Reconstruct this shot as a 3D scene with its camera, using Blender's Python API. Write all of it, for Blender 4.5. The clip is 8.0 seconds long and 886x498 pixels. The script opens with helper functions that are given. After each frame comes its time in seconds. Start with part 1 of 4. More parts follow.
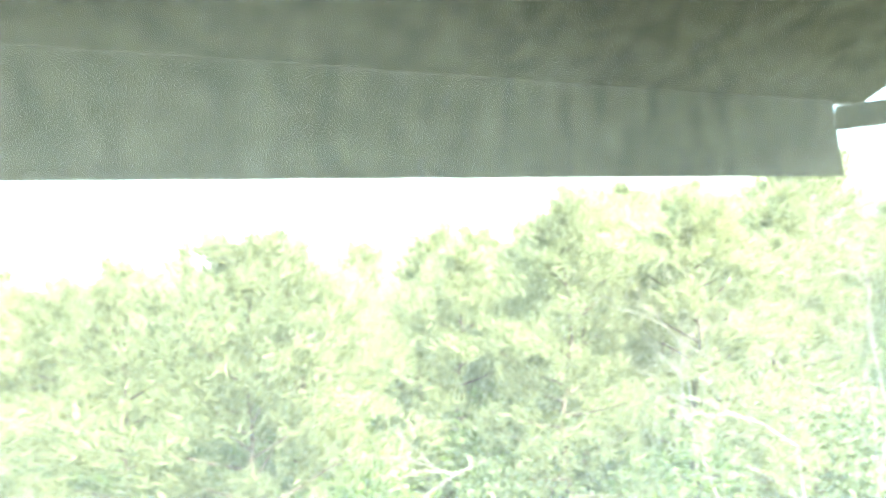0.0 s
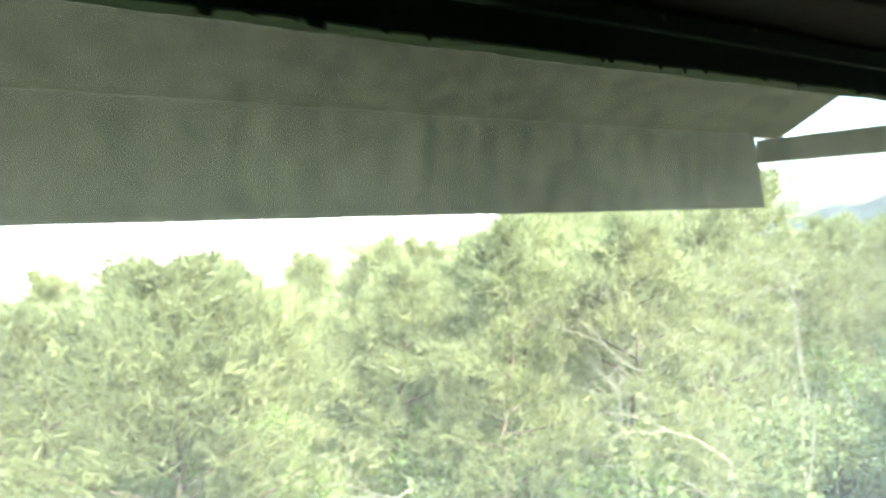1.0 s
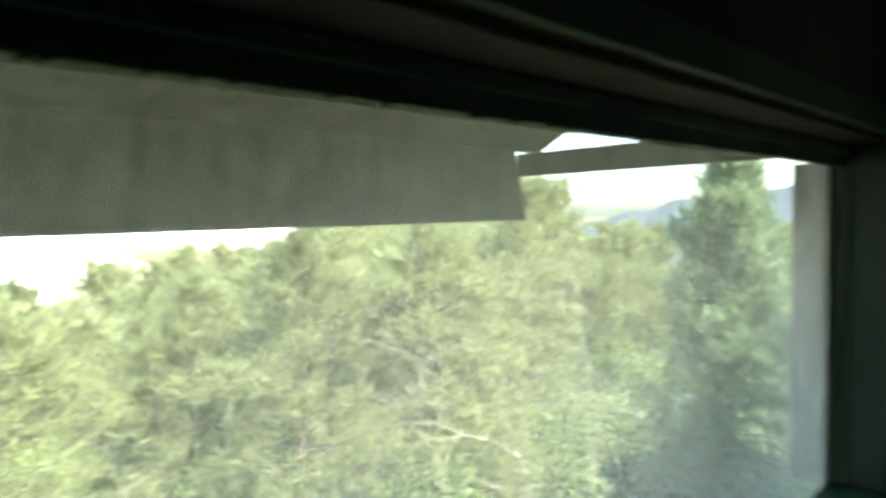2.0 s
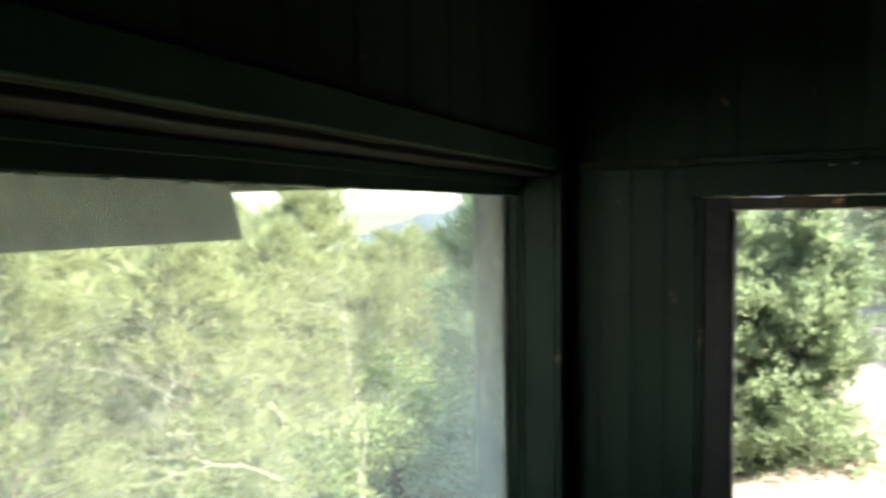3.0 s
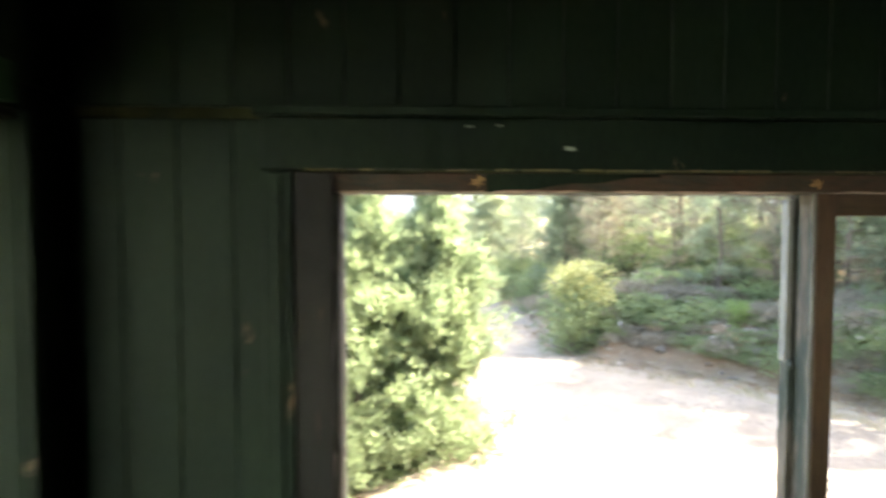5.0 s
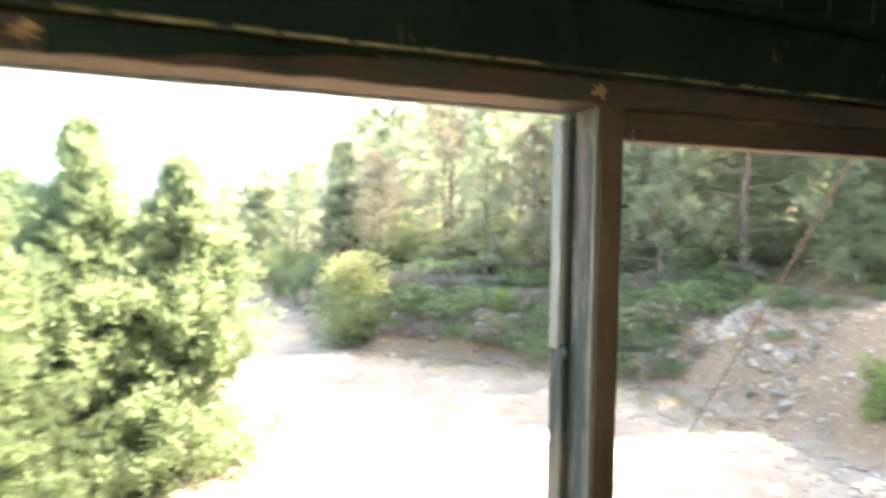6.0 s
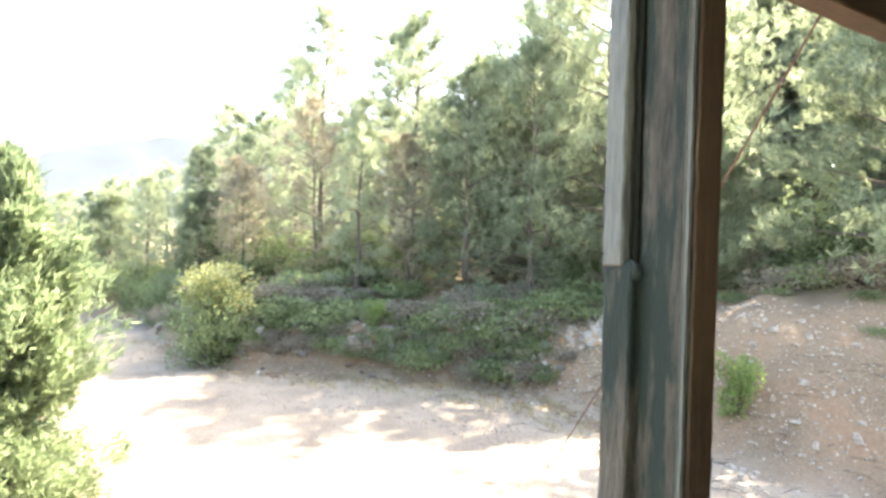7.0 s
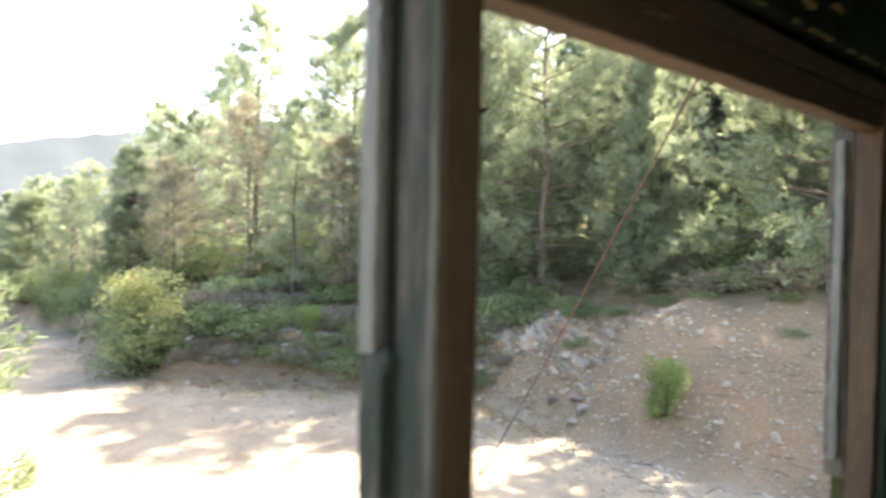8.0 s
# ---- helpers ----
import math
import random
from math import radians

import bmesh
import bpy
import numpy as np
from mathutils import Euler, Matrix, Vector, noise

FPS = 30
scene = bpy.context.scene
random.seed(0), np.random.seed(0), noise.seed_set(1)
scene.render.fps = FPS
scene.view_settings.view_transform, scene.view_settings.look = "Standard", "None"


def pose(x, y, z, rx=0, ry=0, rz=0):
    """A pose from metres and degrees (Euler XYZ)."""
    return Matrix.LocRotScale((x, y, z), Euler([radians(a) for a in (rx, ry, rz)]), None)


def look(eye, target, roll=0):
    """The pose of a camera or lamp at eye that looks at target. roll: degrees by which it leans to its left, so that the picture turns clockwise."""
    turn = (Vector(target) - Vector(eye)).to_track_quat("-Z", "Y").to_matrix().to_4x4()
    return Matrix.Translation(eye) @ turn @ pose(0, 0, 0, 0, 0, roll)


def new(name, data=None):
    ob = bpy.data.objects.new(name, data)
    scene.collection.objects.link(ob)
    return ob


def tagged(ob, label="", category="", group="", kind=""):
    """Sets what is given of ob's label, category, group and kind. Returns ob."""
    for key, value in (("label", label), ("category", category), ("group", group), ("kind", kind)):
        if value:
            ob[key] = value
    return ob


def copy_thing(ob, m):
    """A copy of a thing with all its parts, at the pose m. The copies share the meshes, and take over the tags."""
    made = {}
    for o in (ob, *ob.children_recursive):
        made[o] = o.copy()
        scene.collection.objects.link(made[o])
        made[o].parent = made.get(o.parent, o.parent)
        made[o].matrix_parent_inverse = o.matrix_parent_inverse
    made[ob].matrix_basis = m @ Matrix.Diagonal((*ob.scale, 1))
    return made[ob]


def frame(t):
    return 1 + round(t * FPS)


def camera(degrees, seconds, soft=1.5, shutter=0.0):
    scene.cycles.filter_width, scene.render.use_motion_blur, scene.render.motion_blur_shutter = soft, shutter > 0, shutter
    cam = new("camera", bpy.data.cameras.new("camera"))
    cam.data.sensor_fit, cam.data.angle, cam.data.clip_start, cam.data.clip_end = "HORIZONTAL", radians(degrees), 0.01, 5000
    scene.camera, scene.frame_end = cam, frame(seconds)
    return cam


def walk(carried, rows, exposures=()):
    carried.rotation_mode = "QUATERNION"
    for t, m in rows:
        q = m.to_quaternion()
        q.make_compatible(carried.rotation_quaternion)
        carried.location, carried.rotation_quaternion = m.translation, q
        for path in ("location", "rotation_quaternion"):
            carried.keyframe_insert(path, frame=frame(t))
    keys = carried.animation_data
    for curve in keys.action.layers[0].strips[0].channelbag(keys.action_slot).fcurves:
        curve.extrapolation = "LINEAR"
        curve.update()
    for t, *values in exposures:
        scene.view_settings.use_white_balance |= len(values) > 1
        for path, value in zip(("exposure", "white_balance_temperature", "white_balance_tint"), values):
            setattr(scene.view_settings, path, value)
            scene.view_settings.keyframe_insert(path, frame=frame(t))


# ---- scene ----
# ---- camera and walk ----
cam = camera(69.5, 8.0, soft=2.8, shutter=0.6)
PATH = [
    (0, pose(-4.229, 1.483, 1.499, 86.36, 1.62, -24.94)),
    (0.5, pose(-4.120, 1.470, 1.619, 86.47, 1.55, -28.05)),
    (1, pose(-4.043, 1.503, 1.654, 86.87, 1.35, -29.28)),
    (1.5, pose(-3.758, 1.603, 1.630, 86.77, 1.28, -35.32)),
    (2, pose(-3.523, 1.437, 1.704, 86.84, 1.20, -44.36)),
    (3.5, pose(-2.738, 1.131, 1.813, 86.74, 0.54, -69.32)),
    (4, pose(-2.502, 1.182, 1.779, 86.87, 0.41, -75.12)),
    (5.5, pose(-1.365, 0.996, 1.680, 87.05, -0.35, -102.45)),
    (6, pose(-1.050, 0.752, 1.587, 86.85, -0.75, -112.1)),
    (6.5, pose(-0.696, 0.714, 1.490, 87.87, -1.23, -121.58)),
    (7, pose(-0.514, 0.744, 1.342, 88.68, -1.36, -124.13)),
    (7.5, pose(-0.516, 0.615, 1.338, 88.82, -1.42, -125.20)),
    (8, pose(-0.556, 0.443, 1.450, 88.85, -1.23, -128.94)),
]
walk(cam, PATH, exposures=[(0, 3.65, 6000, 8), (0.5, 3.4, 6150, 8), (1, 3.15, 6250, 8), (1.5, 3.0, 6250, 8), (2, 2.9, 6350, 8), (3.5, 3.35, 6600, 8),
                            (4, 3.5, 6700, 8), (5.5, 4.05, 7700, 9), (6, 4.0, 7700, 9), (7, 3.5, 7500, 8), (8, 3.12, 7650, 8)])

# ---- daylight ----
SUN_DIR = Vector((0.02, -0.655, 0.755)).normalized()      # towards the sun
world = bpy.data.worlds.new("world")
scene.world = world
world.use_nodes = True
wn = world.node_tree.nodes
sky = wn.new("ShaderNodeTexSky")
sky.sky_type = "NISHITA"
sky.sun_disc = False
sky.sun_elevation = math.asin(SUN_DIR.z)
sky.sun_rotation = math.atan2(SUN_DIR.x, SUN_DIR.y)
sky.dust_density = 2.2
sky.air_density = 1.0
wn["Background"].inputs["Strength"].default_value = 0.15
world.node_tree.links.new(sky.outputs[0], wn["Background"].inputs[0])
sun = new("sun", bpy.data.lights.new("sun", "SUN"))
sun.data.energy = 4.2
sun.data.angle = radians(0.6)
sun.data.color = (1.0, 0.94, 0.83)
sun.matrix_world = look(SUN_DIR * 50, (0, 0, 0))


# ---- materials ----
def mat(name, dark, light, scale=3.0, fine=40.0, rough=0.8, bump=0.3, stretch=(1, 1, 1), per_object=0.0,
        wear=None, wear_scale=6.0, wear_at=0.62, fine_mix=0.35, metal=0.0, shine=0.5):
    """Two colours mixed by large and fine noise, an optional worn colour in patches, and fine relief."""
    m = bpy.data.materials.new(name)
    m.use_nodes = True
    t = m.node_tree
    n, l = t.nodes, t.links
    b = n["Principled BSDF"]
    mp = n.new("ShaderNodeMapping")
    mp.inputs["Scale"].default_value = stretch
    geo = n.new("ShaderNodeNewGeometry")
    l.new(geo.outputs["Position"], mp.inputs["Vector"])
    big = n.new("ShaderNodeTexNoise")
    big.inputs["Scale"].default_value = scale
    big.inputs["Detail"].default_value = 5
    sm = n.new("ShaderNodeTexNoise")
    sm.inputs["Scale"].default_value = fine
    sm.inputs["Detail"].default_value = 3
    for q in (big, sm):
        l.new(mp.outputs[0], q.inputs["Vector"])
    fac = n.new("ShaderNodeMix")
    fac.inputs[0].default_value = fine_mix
    l.new(big.outputs["Fac"], fac.inputs[2])
    l.new(sm.outputs["Fac"], fac.inputs[3])
    last = fac.outputs[0]
    if per_object:
        info = n.new("ShaderNodeObjectInfo")
        mul = n.new("ShaderNodeMath")
        mul.operation = "MULTIPLY_ADD"
        l.new(info.outputs["Random"], mul.inputs[0])
        mul.inputs[1].default_value = per_object
        l.new(last, mul.inputs[2])
        sub = n.new("ShaderNodeMath")
        sub.operation = "SUBTRACT"
        l.new(mul.outputs[0], sub.inputs[0])
        sub.inputs[1].default_value = per_object / 2
        last = sub.outputs[0]
    ramp = n.new("ShaderNodeValToRGB")
    ramp.color_ramp.elements[0].position = 0.34
    ramp.color_ramp.elements[1].position = 0.66
    ramp.color_ramp.elements[0].color = (*dark, 1)
    ramp.color_ramp.elements[1].color = (*light, 1)
    l.new(last, ramp.inputs[0])
    col = ramp.outputs[0]
    if wear:
        wz = n.new("ShaderNodeTexNoise")
        wz.inputs["Scale"].default_value = wear_scale
        wz.inputs["Detail"].default_value = 7
        wz.inputs["Roughness"].default_value = 0.65
        l.new(mp.outputs[0], wz.inputs["Vector"])
        wr = n.new("ShaderNodeValToRGB")
        wr.color_ramp.elements[0].position = wear_at - 0.03
        wr.color_ramp.elements[1].position = wear_at + 0.03
        l.new(wz.outputs["Fac"], wr.inputs[0])
        mx = n.new("ShaderNodeMix")
        mx.data_type = "RGBA"
        l.new(wr.outputs[0], mx.inputs[0])
        l.new(col, mx.inputs[6])
        mx.inputs[7].default_value = (*wear, 1)
        col = mx.outputs[2]
    l.new(col, b.inputs["Base Color"])
    b.inputs["Roughness"].default_value = rough
    b.inputs["Metallic"].default_value = metal
    b.inputs["Specular IOR Level"].default_value = shine
    if bump:
        bp = n.new("ShaderNodeBump")
        bp.inputs["Strength"].default_value = bump
        bp.inputs["Distance"].default_value = 0.01
        l.new(fac.outputs[0], bp.inputs["Height"])
        l.new(bp.outputs[0], b.inputs["Normal"])
    return m


def leaf_mat(name, dark, light, glow=0.4, rough=0.6):
    """Leaves: colour varies by leaf, by plant and in space; light also passes through."""
    m = bpy.data.materials.new(name)
    m.use_nodes = True
    t = m.node_tree
    n, l = t.nodes, t.links
    b = n["Principled BSDF"]
    geo = n.new("ShaderNodeNewGeometry")
    info = n.new("ShaderNodeObjectInfo")
    nz = n.new("ShaderNodeTexNoise")
    nz.inputs["Scale"].default_value = 0.9
    nz.inputs["Detail"].default_value = 3
    l.new(geo.outputs["Position"], nz.inputs["Vector"])
    a1 = n.new("ShaderNodeMath")
    a1.operation = "MULTIPLY_ADD"
    l.new(geo.outputs["Random Per Island"], a1.inputs[0])
    a1.inputs[1].default_value = 0.35
    l.new(nz.outputs["Fac"], a1.inputs[2])
    a2 = n.new("ShaderNodeMath")
    a2.operation = "MULTIPLY_ADD"
    l.new(info.outputs["Random"], a2.inputs[0])
    a2.inputs[1].default_value = 0.3
    l.new(a1.outputs[0], a2.inputs[2])
    ramp = n.new("ShaderNodeValToRGB")
    ramp.color_ramp.elements[0].position = 0.5
    ramp.color_ramp.elements[1].position = 1.1 - 0.15
    ramp.color_ramp.elements[0].color = (*dark, 1)
    ramp.color_ramp.elements[1].color = (*light, 1)
    l.new(a2.outputs[0], ramp.inputs[0])
    l.new(ramp.outputs[0], b.inputs["Base Color"])
    b.inputs["Roughness"].default_value = rough
    tr = n.new("ShaderNodeBsdfTranslucent")
    l.new(ramp.outputs[0], tr.inputs["Color"])
    mix = n.new("ShaderNodeMixShader")
    mix.inputs[0].default_value = glow
    l.new(b.outputs[0], mix.inputs[1])
    l.new(tr.outputs[0], mix.inputs[2])
    l.new(mix.outputs[0], n["Material Output"].inputs["Surface"])
    return m


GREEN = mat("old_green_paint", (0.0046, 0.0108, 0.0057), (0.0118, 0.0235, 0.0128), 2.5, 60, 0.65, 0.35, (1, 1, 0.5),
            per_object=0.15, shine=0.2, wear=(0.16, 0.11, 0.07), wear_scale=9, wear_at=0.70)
# same paint as GREEN, brightened so missing room light is in the colour
GREEN_LIT = mat("lit_green_paint", (0.008, 0.019, 0.010), (0.021, 0.042, 0.023), 2.5, 60, 0.65, 0.35, (1, 1, 0.5),
                  per_object=0.15, shine=0.2, wear=(0.16, 0.11, 0.07), wear_scale=9, wear_at=0.70)
GREEN_TRIM = mat("worn_green_trim", (0.012, 0.042, 0.018), (0.030, 0.082, 0.038), 4, 80, 0.6, 0.4, shine=0.25,
                 wear=(0.25, 0.22, 0.12), wear_scale=14, wear_at=0.69)
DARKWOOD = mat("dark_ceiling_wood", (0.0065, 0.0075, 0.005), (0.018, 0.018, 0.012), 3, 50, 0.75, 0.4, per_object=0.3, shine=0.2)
BROWN = mat("bare_brown_wood", (0.050, 0.027, 0.016), (0.125, 0.072, 0.042), 3, 30, 0.75, 0.6, (3, 3, 0.5),
            wear=(0.05, 0.07, 0.055), wear_scale=5, wear_at=0.66)
BROWN_H = mat("bare_brown_rail", (0.030, 0.017, 0.010), (0.080, 0.046, 0.027), 3, 30, 0.7, 0.5, (3, 0.5, 3),
              wear=(0.30, 0.20, 0.10), wear_scale=7, wear_at=0.68)
DARKRED = mat("dark_red_brown_wood", (0.022, 0.024, 0.018), (0.085, 0.038, 0.022), 6, 40, 0.75, 0.5, (2, 0.6, 2))
WEATHERED = mat("weathered_grey_wood", (0.024, 0.020, 0.017), (0.135, 0.112, 0.094), 7, 40, 0.8, 0.9, (5, 5, 0.7),
                wear=(0.020, 0.030, 0.026), wear_scale=3.0, wear_at=0.53, fine_mix=0.35)
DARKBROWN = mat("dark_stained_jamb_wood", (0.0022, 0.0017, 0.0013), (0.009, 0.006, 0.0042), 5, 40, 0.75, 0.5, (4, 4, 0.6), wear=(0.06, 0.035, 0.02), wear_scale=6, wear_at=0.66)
BATTEN = mat("silvered_batten_wood", (0.10, 0.099, 0.095), (0.25, 0.245, 0.235), 6, 50, 0.8, 0.6, (4, 4, 0.4))
SPLINTER = mat("fresh_split_wood", (0.22, 0.11, 0.045), (0.46, 0.27, 0.12), 18, 90, 0.8, 0.8, (1, 0.3, 3))
WORN = mat("worn_paint_edge", (0.035, 0.045, 0.022), (0.26, 0.21, 0.10), 30, 120, 0.8, 0.3)
PAINTCHIP = mat("pale_paint_flake", (0.30, 0.34, 0.28), (0.5, 0.5, 0.40), 20, 90, 0.7, 0.2)
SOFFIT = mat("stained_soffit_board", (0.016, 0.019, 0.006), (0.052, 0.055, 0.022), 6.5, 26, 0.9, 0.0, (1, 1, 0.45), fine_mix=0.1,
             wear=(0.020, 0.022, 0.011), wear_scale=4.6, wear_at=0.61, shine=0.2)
ROOFING = mat("grey_roof_sheet", (0.20, 0.20, 0.19), (0.36, 0.35, 0.33), 2, 30, 0.8, 0.3)
RUST = mat("rusty_steel", (0.055, 0.026, 0.018), (0.12, 0.060, 0.040), 20, 90, 0.9, 0.2)
BLACKIRON = mat("black_iron", (0.012, 0.012, 0.012), (0.035, 0.03, 0.028), 20, 90, 0.6, 0.2, metal=0.5)
BARK = mat("pine_bark", (0.050, 0.038, 0.030), (0.15, 0.115, 0.09), 8, 40, 0.9, 0.8, (2, 2, 0.5), per_object=0.2)
DEADWOOD = mat("bleached_deadwood", (0.20, 0.18, 0.15), (0.38, 0.35, 0.30), 8, 40, 0.9, 0.4)
ROCK = mat("grey_tan_rock", (0.11, 0.093, 0.078), (0.28, 0.245, 0.205), 2.5, 18, 0.9, 0.8, per_object=0.3,
           wear=(0.27, 0.155, 0.075), wear_scale=1.6, wear_at=0.57)
BANKSTONE = mat("pale_broken_stone", (0.13, 0.104, 0.082), (0.29, 0.245, 0.20), 5, 40, 0.9, 0.6, per_object=0.2)
RUBBLE = mat("tan_rubble", (0.20, 0.160, 0.122), (0.44, 0.375, 0.305), 6, 40, 0.9, 0.4)
PINE = leaf_mat("pine_needles", (0.125, 0.158, 0.098), (0.315, 0.355, 0.235), 0.66)
PINE_PALE = leaf_mat("pale_pine_needles", (0.130, 0.162, 0.098), (0.300, 0.338, 0.215), 0.6)
PINE_DRY = leaf_mat("thin_dry_needles", (0.16, 0.14, 0.10), (0.30, 0.265, 0.19), 0.5)
CYPRESS = leaf_mat("cypress_sprays", (0.118, 0.157, 0.088), (0.212, 0.270, 0.150), 0.70)
YOUNG = leaf_mat("young_needles", (0.130, 0.150, 0.068), (0.308, 0.325, 0.158), 0.6)
BUSHLEAF = leaf_mat("shrub_leaves", (0.105, 0.140, 0.065), (0.245, 0.29, 0.14), 0.55)
GREYLEAF = leaf_mat("grey_heather_twigs", (0.140, 0.120, 0.090), (0.28, 0.245, 0.185), 0.45)
YELLOWLEAF = leaf_mat("yellow_flowering_leaves", (0.20, 0.215, 0.07), (0.52, 0.49, 0.21), 0.45)
LIMELEAF = leaf_mat("lime_green_leaves", (0.10, 0.16, 0.04), (0.24, 0.32, 0.10), 0.5)
DRYGRASS = leaf_mat("dry_grass", (0.24, 0.20, 0.10), (0.42, 0.36, 0.20), 0.3)


def glass_mat():
    """Dirty window glass: mostly clear, a film of dust that light shines into, a faint mirror."""
    m = bpy.data.materials.new("dusty_glass")
    m.use_nodes = True
    t = m.node_tree
    n, l = t.nodes, t.links
    clear = n.new("ShaderNodeBsdfTransparent")
    clear.inputs[0].default_value = (0.93, 0.97, 0.93, 1)
    dust = n.new("ShaderNodeBsdfTranslucent")
    dust.inputs[0].default_value = (0.80, 0.85, 0.76, 1)
    gl = n.new("ShaderNodeBsdfGlossy")
    gl.inputs["Roughness"].default_value = 0.03
    geo = n.new("ShaderNodeNewGeometry")
    nz = n.new("ShaderNodeTexNoise")
    nz.inputs["Scale"].default_value = 1.6
    nz.inputs["Detail"].default_value = 6
    l.new(geo.outputs["Position"], nz.inputs["Vector"])
    mr = n.new("ShaderNodeMapRange")
    mr.inputs["From Min"].default_value = 0.3
    mr.inputs["From Max"].default_value = 0.75
    mr.inputs["To Min"].default_value = 0.09
    mr.inputs["To Max"].default_value = 0.18
    l.new(nz.outputs["Fac"], mr.inputs["Value"])
    m1 = n.new("ShaderNodeMixShader")
    l.new(mr.outputs[0], m1.inputs[0])
    l.new(clear.outputs[0], m1.inputs[1])
    l.new(dust.outputs[0], m1.inputs[2])
    lw = n.new("ShaderNodeLayerWeight")
    lw.inputs[0].default_value = 0.5
    pw = n.new("ShaderNodeMath")
    pw.operation = "POWER"
    pw.inputs[1].default_value = 5
    l.new(lw.outputs["Facing"], pw.inputs[0])
    fr = n.new("ShaderNodeMath")
    fr.operation = "MULTIPLY_ADD"
    fr.inputs[1].default_value = 0.15
    fr.inputs[2].default_value = 0.02
    l.new(pw.outputs[0], fr.inputs[0])
    m2 = n.new("ShaderNodeMixShader")
    l.new(fr.outputs[0], m2.inputs[0])
    l.new(m1.outputs[0], m2.inputs[1])
    l.new(gl.outputs[0], m2.inputs[2])
    l.new(m2.outputs[0], n["Material Output"].inputs["Surface"])
    return m


GLASS = glass_mat()


def ground_mat():
    """Pale dust on the track, stony earth on the bank, needle litter under the trees: by the stored masks."""
    m = bpy.data.materials.new("track_and_hillside")
    m.use_nodes = True
    t = m.node_tree
    n, l = t.nodes, t.links
    b = n["Principled BSDF"]
    geo = n.new("ShaderNodeNewGeometry")

    def noise_ramp(scale, c0, c1, p0=0.35, p1=0.65, detail=6):
        z = n.new("ShaderNodeTexNoise")
        z.inputs["Scale"].default_value = scale
        z.inputs["Detail"].default_value = detail
        l.new(geo.outputs["Position"], z.inputs["Vector"])
        r = n.new("ShaderNodeValToRGB")
        r.color_ramp.elements[0].position, r.color_ramp.elements[1].position = p0, p1
        r.color_ramp.elements[0].color, r.color_ramp.elements[1].color = (*c0, 1), (*c1, 1)
        l.new(z.outputs["Fac"], r.inputs[0])
        return r.outputs[0], z.outputs["Fac"]

    def blend(f, a, c):
        mx = n.new("ShaderNodeMix")
        mx.data_type = "RGBA"
        if isinstance(f, float):
            mx.inputs[0].default_value = f
        else:
            l.new(f, mx.inputs[0])
        l.new(a, mx.inputs[6])
        l.new(c, mx.inputs[7])
        return mx.outputs[2]

    dust, h1 = noise_ramp(0.8, (0.155, 0.116, 0.080), (0.285, 0.228, 0.168), 0.32, 0.66, 9)
    grit, h2 = noise_ramp(22, (0.13, 0.105, 0.082), (0.38, 0.335, 0.28), 0.4, 0.7)
    track = blend(0.35, dust, grit)
    patch, _ = noise_ramp(0.9, (0, 0, 0), (1, 1, 1), 0.45, 0.75, 8)
    dry, _ = noise_ramp(9, (0.20, 0.165, 0.10), (0.36, 0.30, 0.18))
    earth, h3 = noise_ramp(0.9, (0.120, 0.074, 0.043), (0.31, 0.212, 0.132), 0.3, 0.7, 10)
    stones, h4 = noise_ramp(34, (0.085, 0.056, 0.036), (0.36, 0.275, 0.19), 0.36, 0.72, 10)
    rust, _ = noise_ramp(11, (0.15, 0.088, 0.052), (0.27, 0.165, 0.098), 0.25, 0.75, 10)
    bank = blend(patch, blend(0.5, earth, stones), rust)
    litter, _ = noise_ramp(3.5, (0.085, 0.058, 0.036), (0.25, 0.165, 0.10))
    moss, _ = noise_ramp(1.7, (0.045, 0.055, 0.022), (0.12, 0.12, 0.055))
    wood = blend(0.45, litter, moss)
    a1 = n.new("ShaderNodeAttribute")
    a1.attribute_name = "bank"
    a2 = n.new("ShaderNodeAttribute")
    a2.attribute_name = "wood"
    col = blend(a2.outputs["Fac"], blend(a1.outputs["Fac"], track, bank), wood)
    l.new(col, b.inputs["Base Color"])
    b.inputs["Roughness"].default_value = 0.95
    bp = n.new("ShaderNodeBump")
    bp.inputs["Strength"].default_value = 0.4
    bp.inputs["Distance"].default_value = 0.018
    mx = n.new("ShaderNodeMath")
    l.new(h2, mx.inputs[0])
    l.new(h4, mx.inputs[1])
    l.new(mx.outputs[0], bp.inputs["Height"])
    l.new(bp.outputs[0], b.inputs["Normal"])
    return m


# ---- building helpers ----
def mesh_of(name, verts, faces, material, smooth=False):
    me = bpy.data.meshes.new(name)
    me.from_pydata([tuple(v) for v in verts], [], [tuple(f) for f in faces])
    me.materials.append(material)
    if smooth:
        me.polygons.foreach_set("use_smooth", [True] * len(me.polygons))
    me.update()
    return me


def part(name, bm, material, parent=None, label=""):
    me = bpy.data.meshes.new(name)
    bm.to_mesh(me)
    bm.free()
    me.materials.append(material)
    ob = new(name, me)
    if parent:
        ob.parent = parent
    return tagged(ob, label)


def add_box(bm, lo, hi, bevel=0.004):
    c = [(a + b) / 2 for a, b in zip(lo, hi)]
    s = [abs(b - a) for a, b in zip(lo, hi)]
    r = bmesh.ops.create_cube(bm, size=1, matrix=Matrix.Translation(c) @ Matrix.Diagonal((*s, 1)))
    if bevel:
        edges = {e for v in r["verts"] for e in v.link_edges}
        bmesh.ops.bevel(bm, geom=list(edges), offset=min(bevel, min(s) * 0.4), segments=1, affect="EDGES")


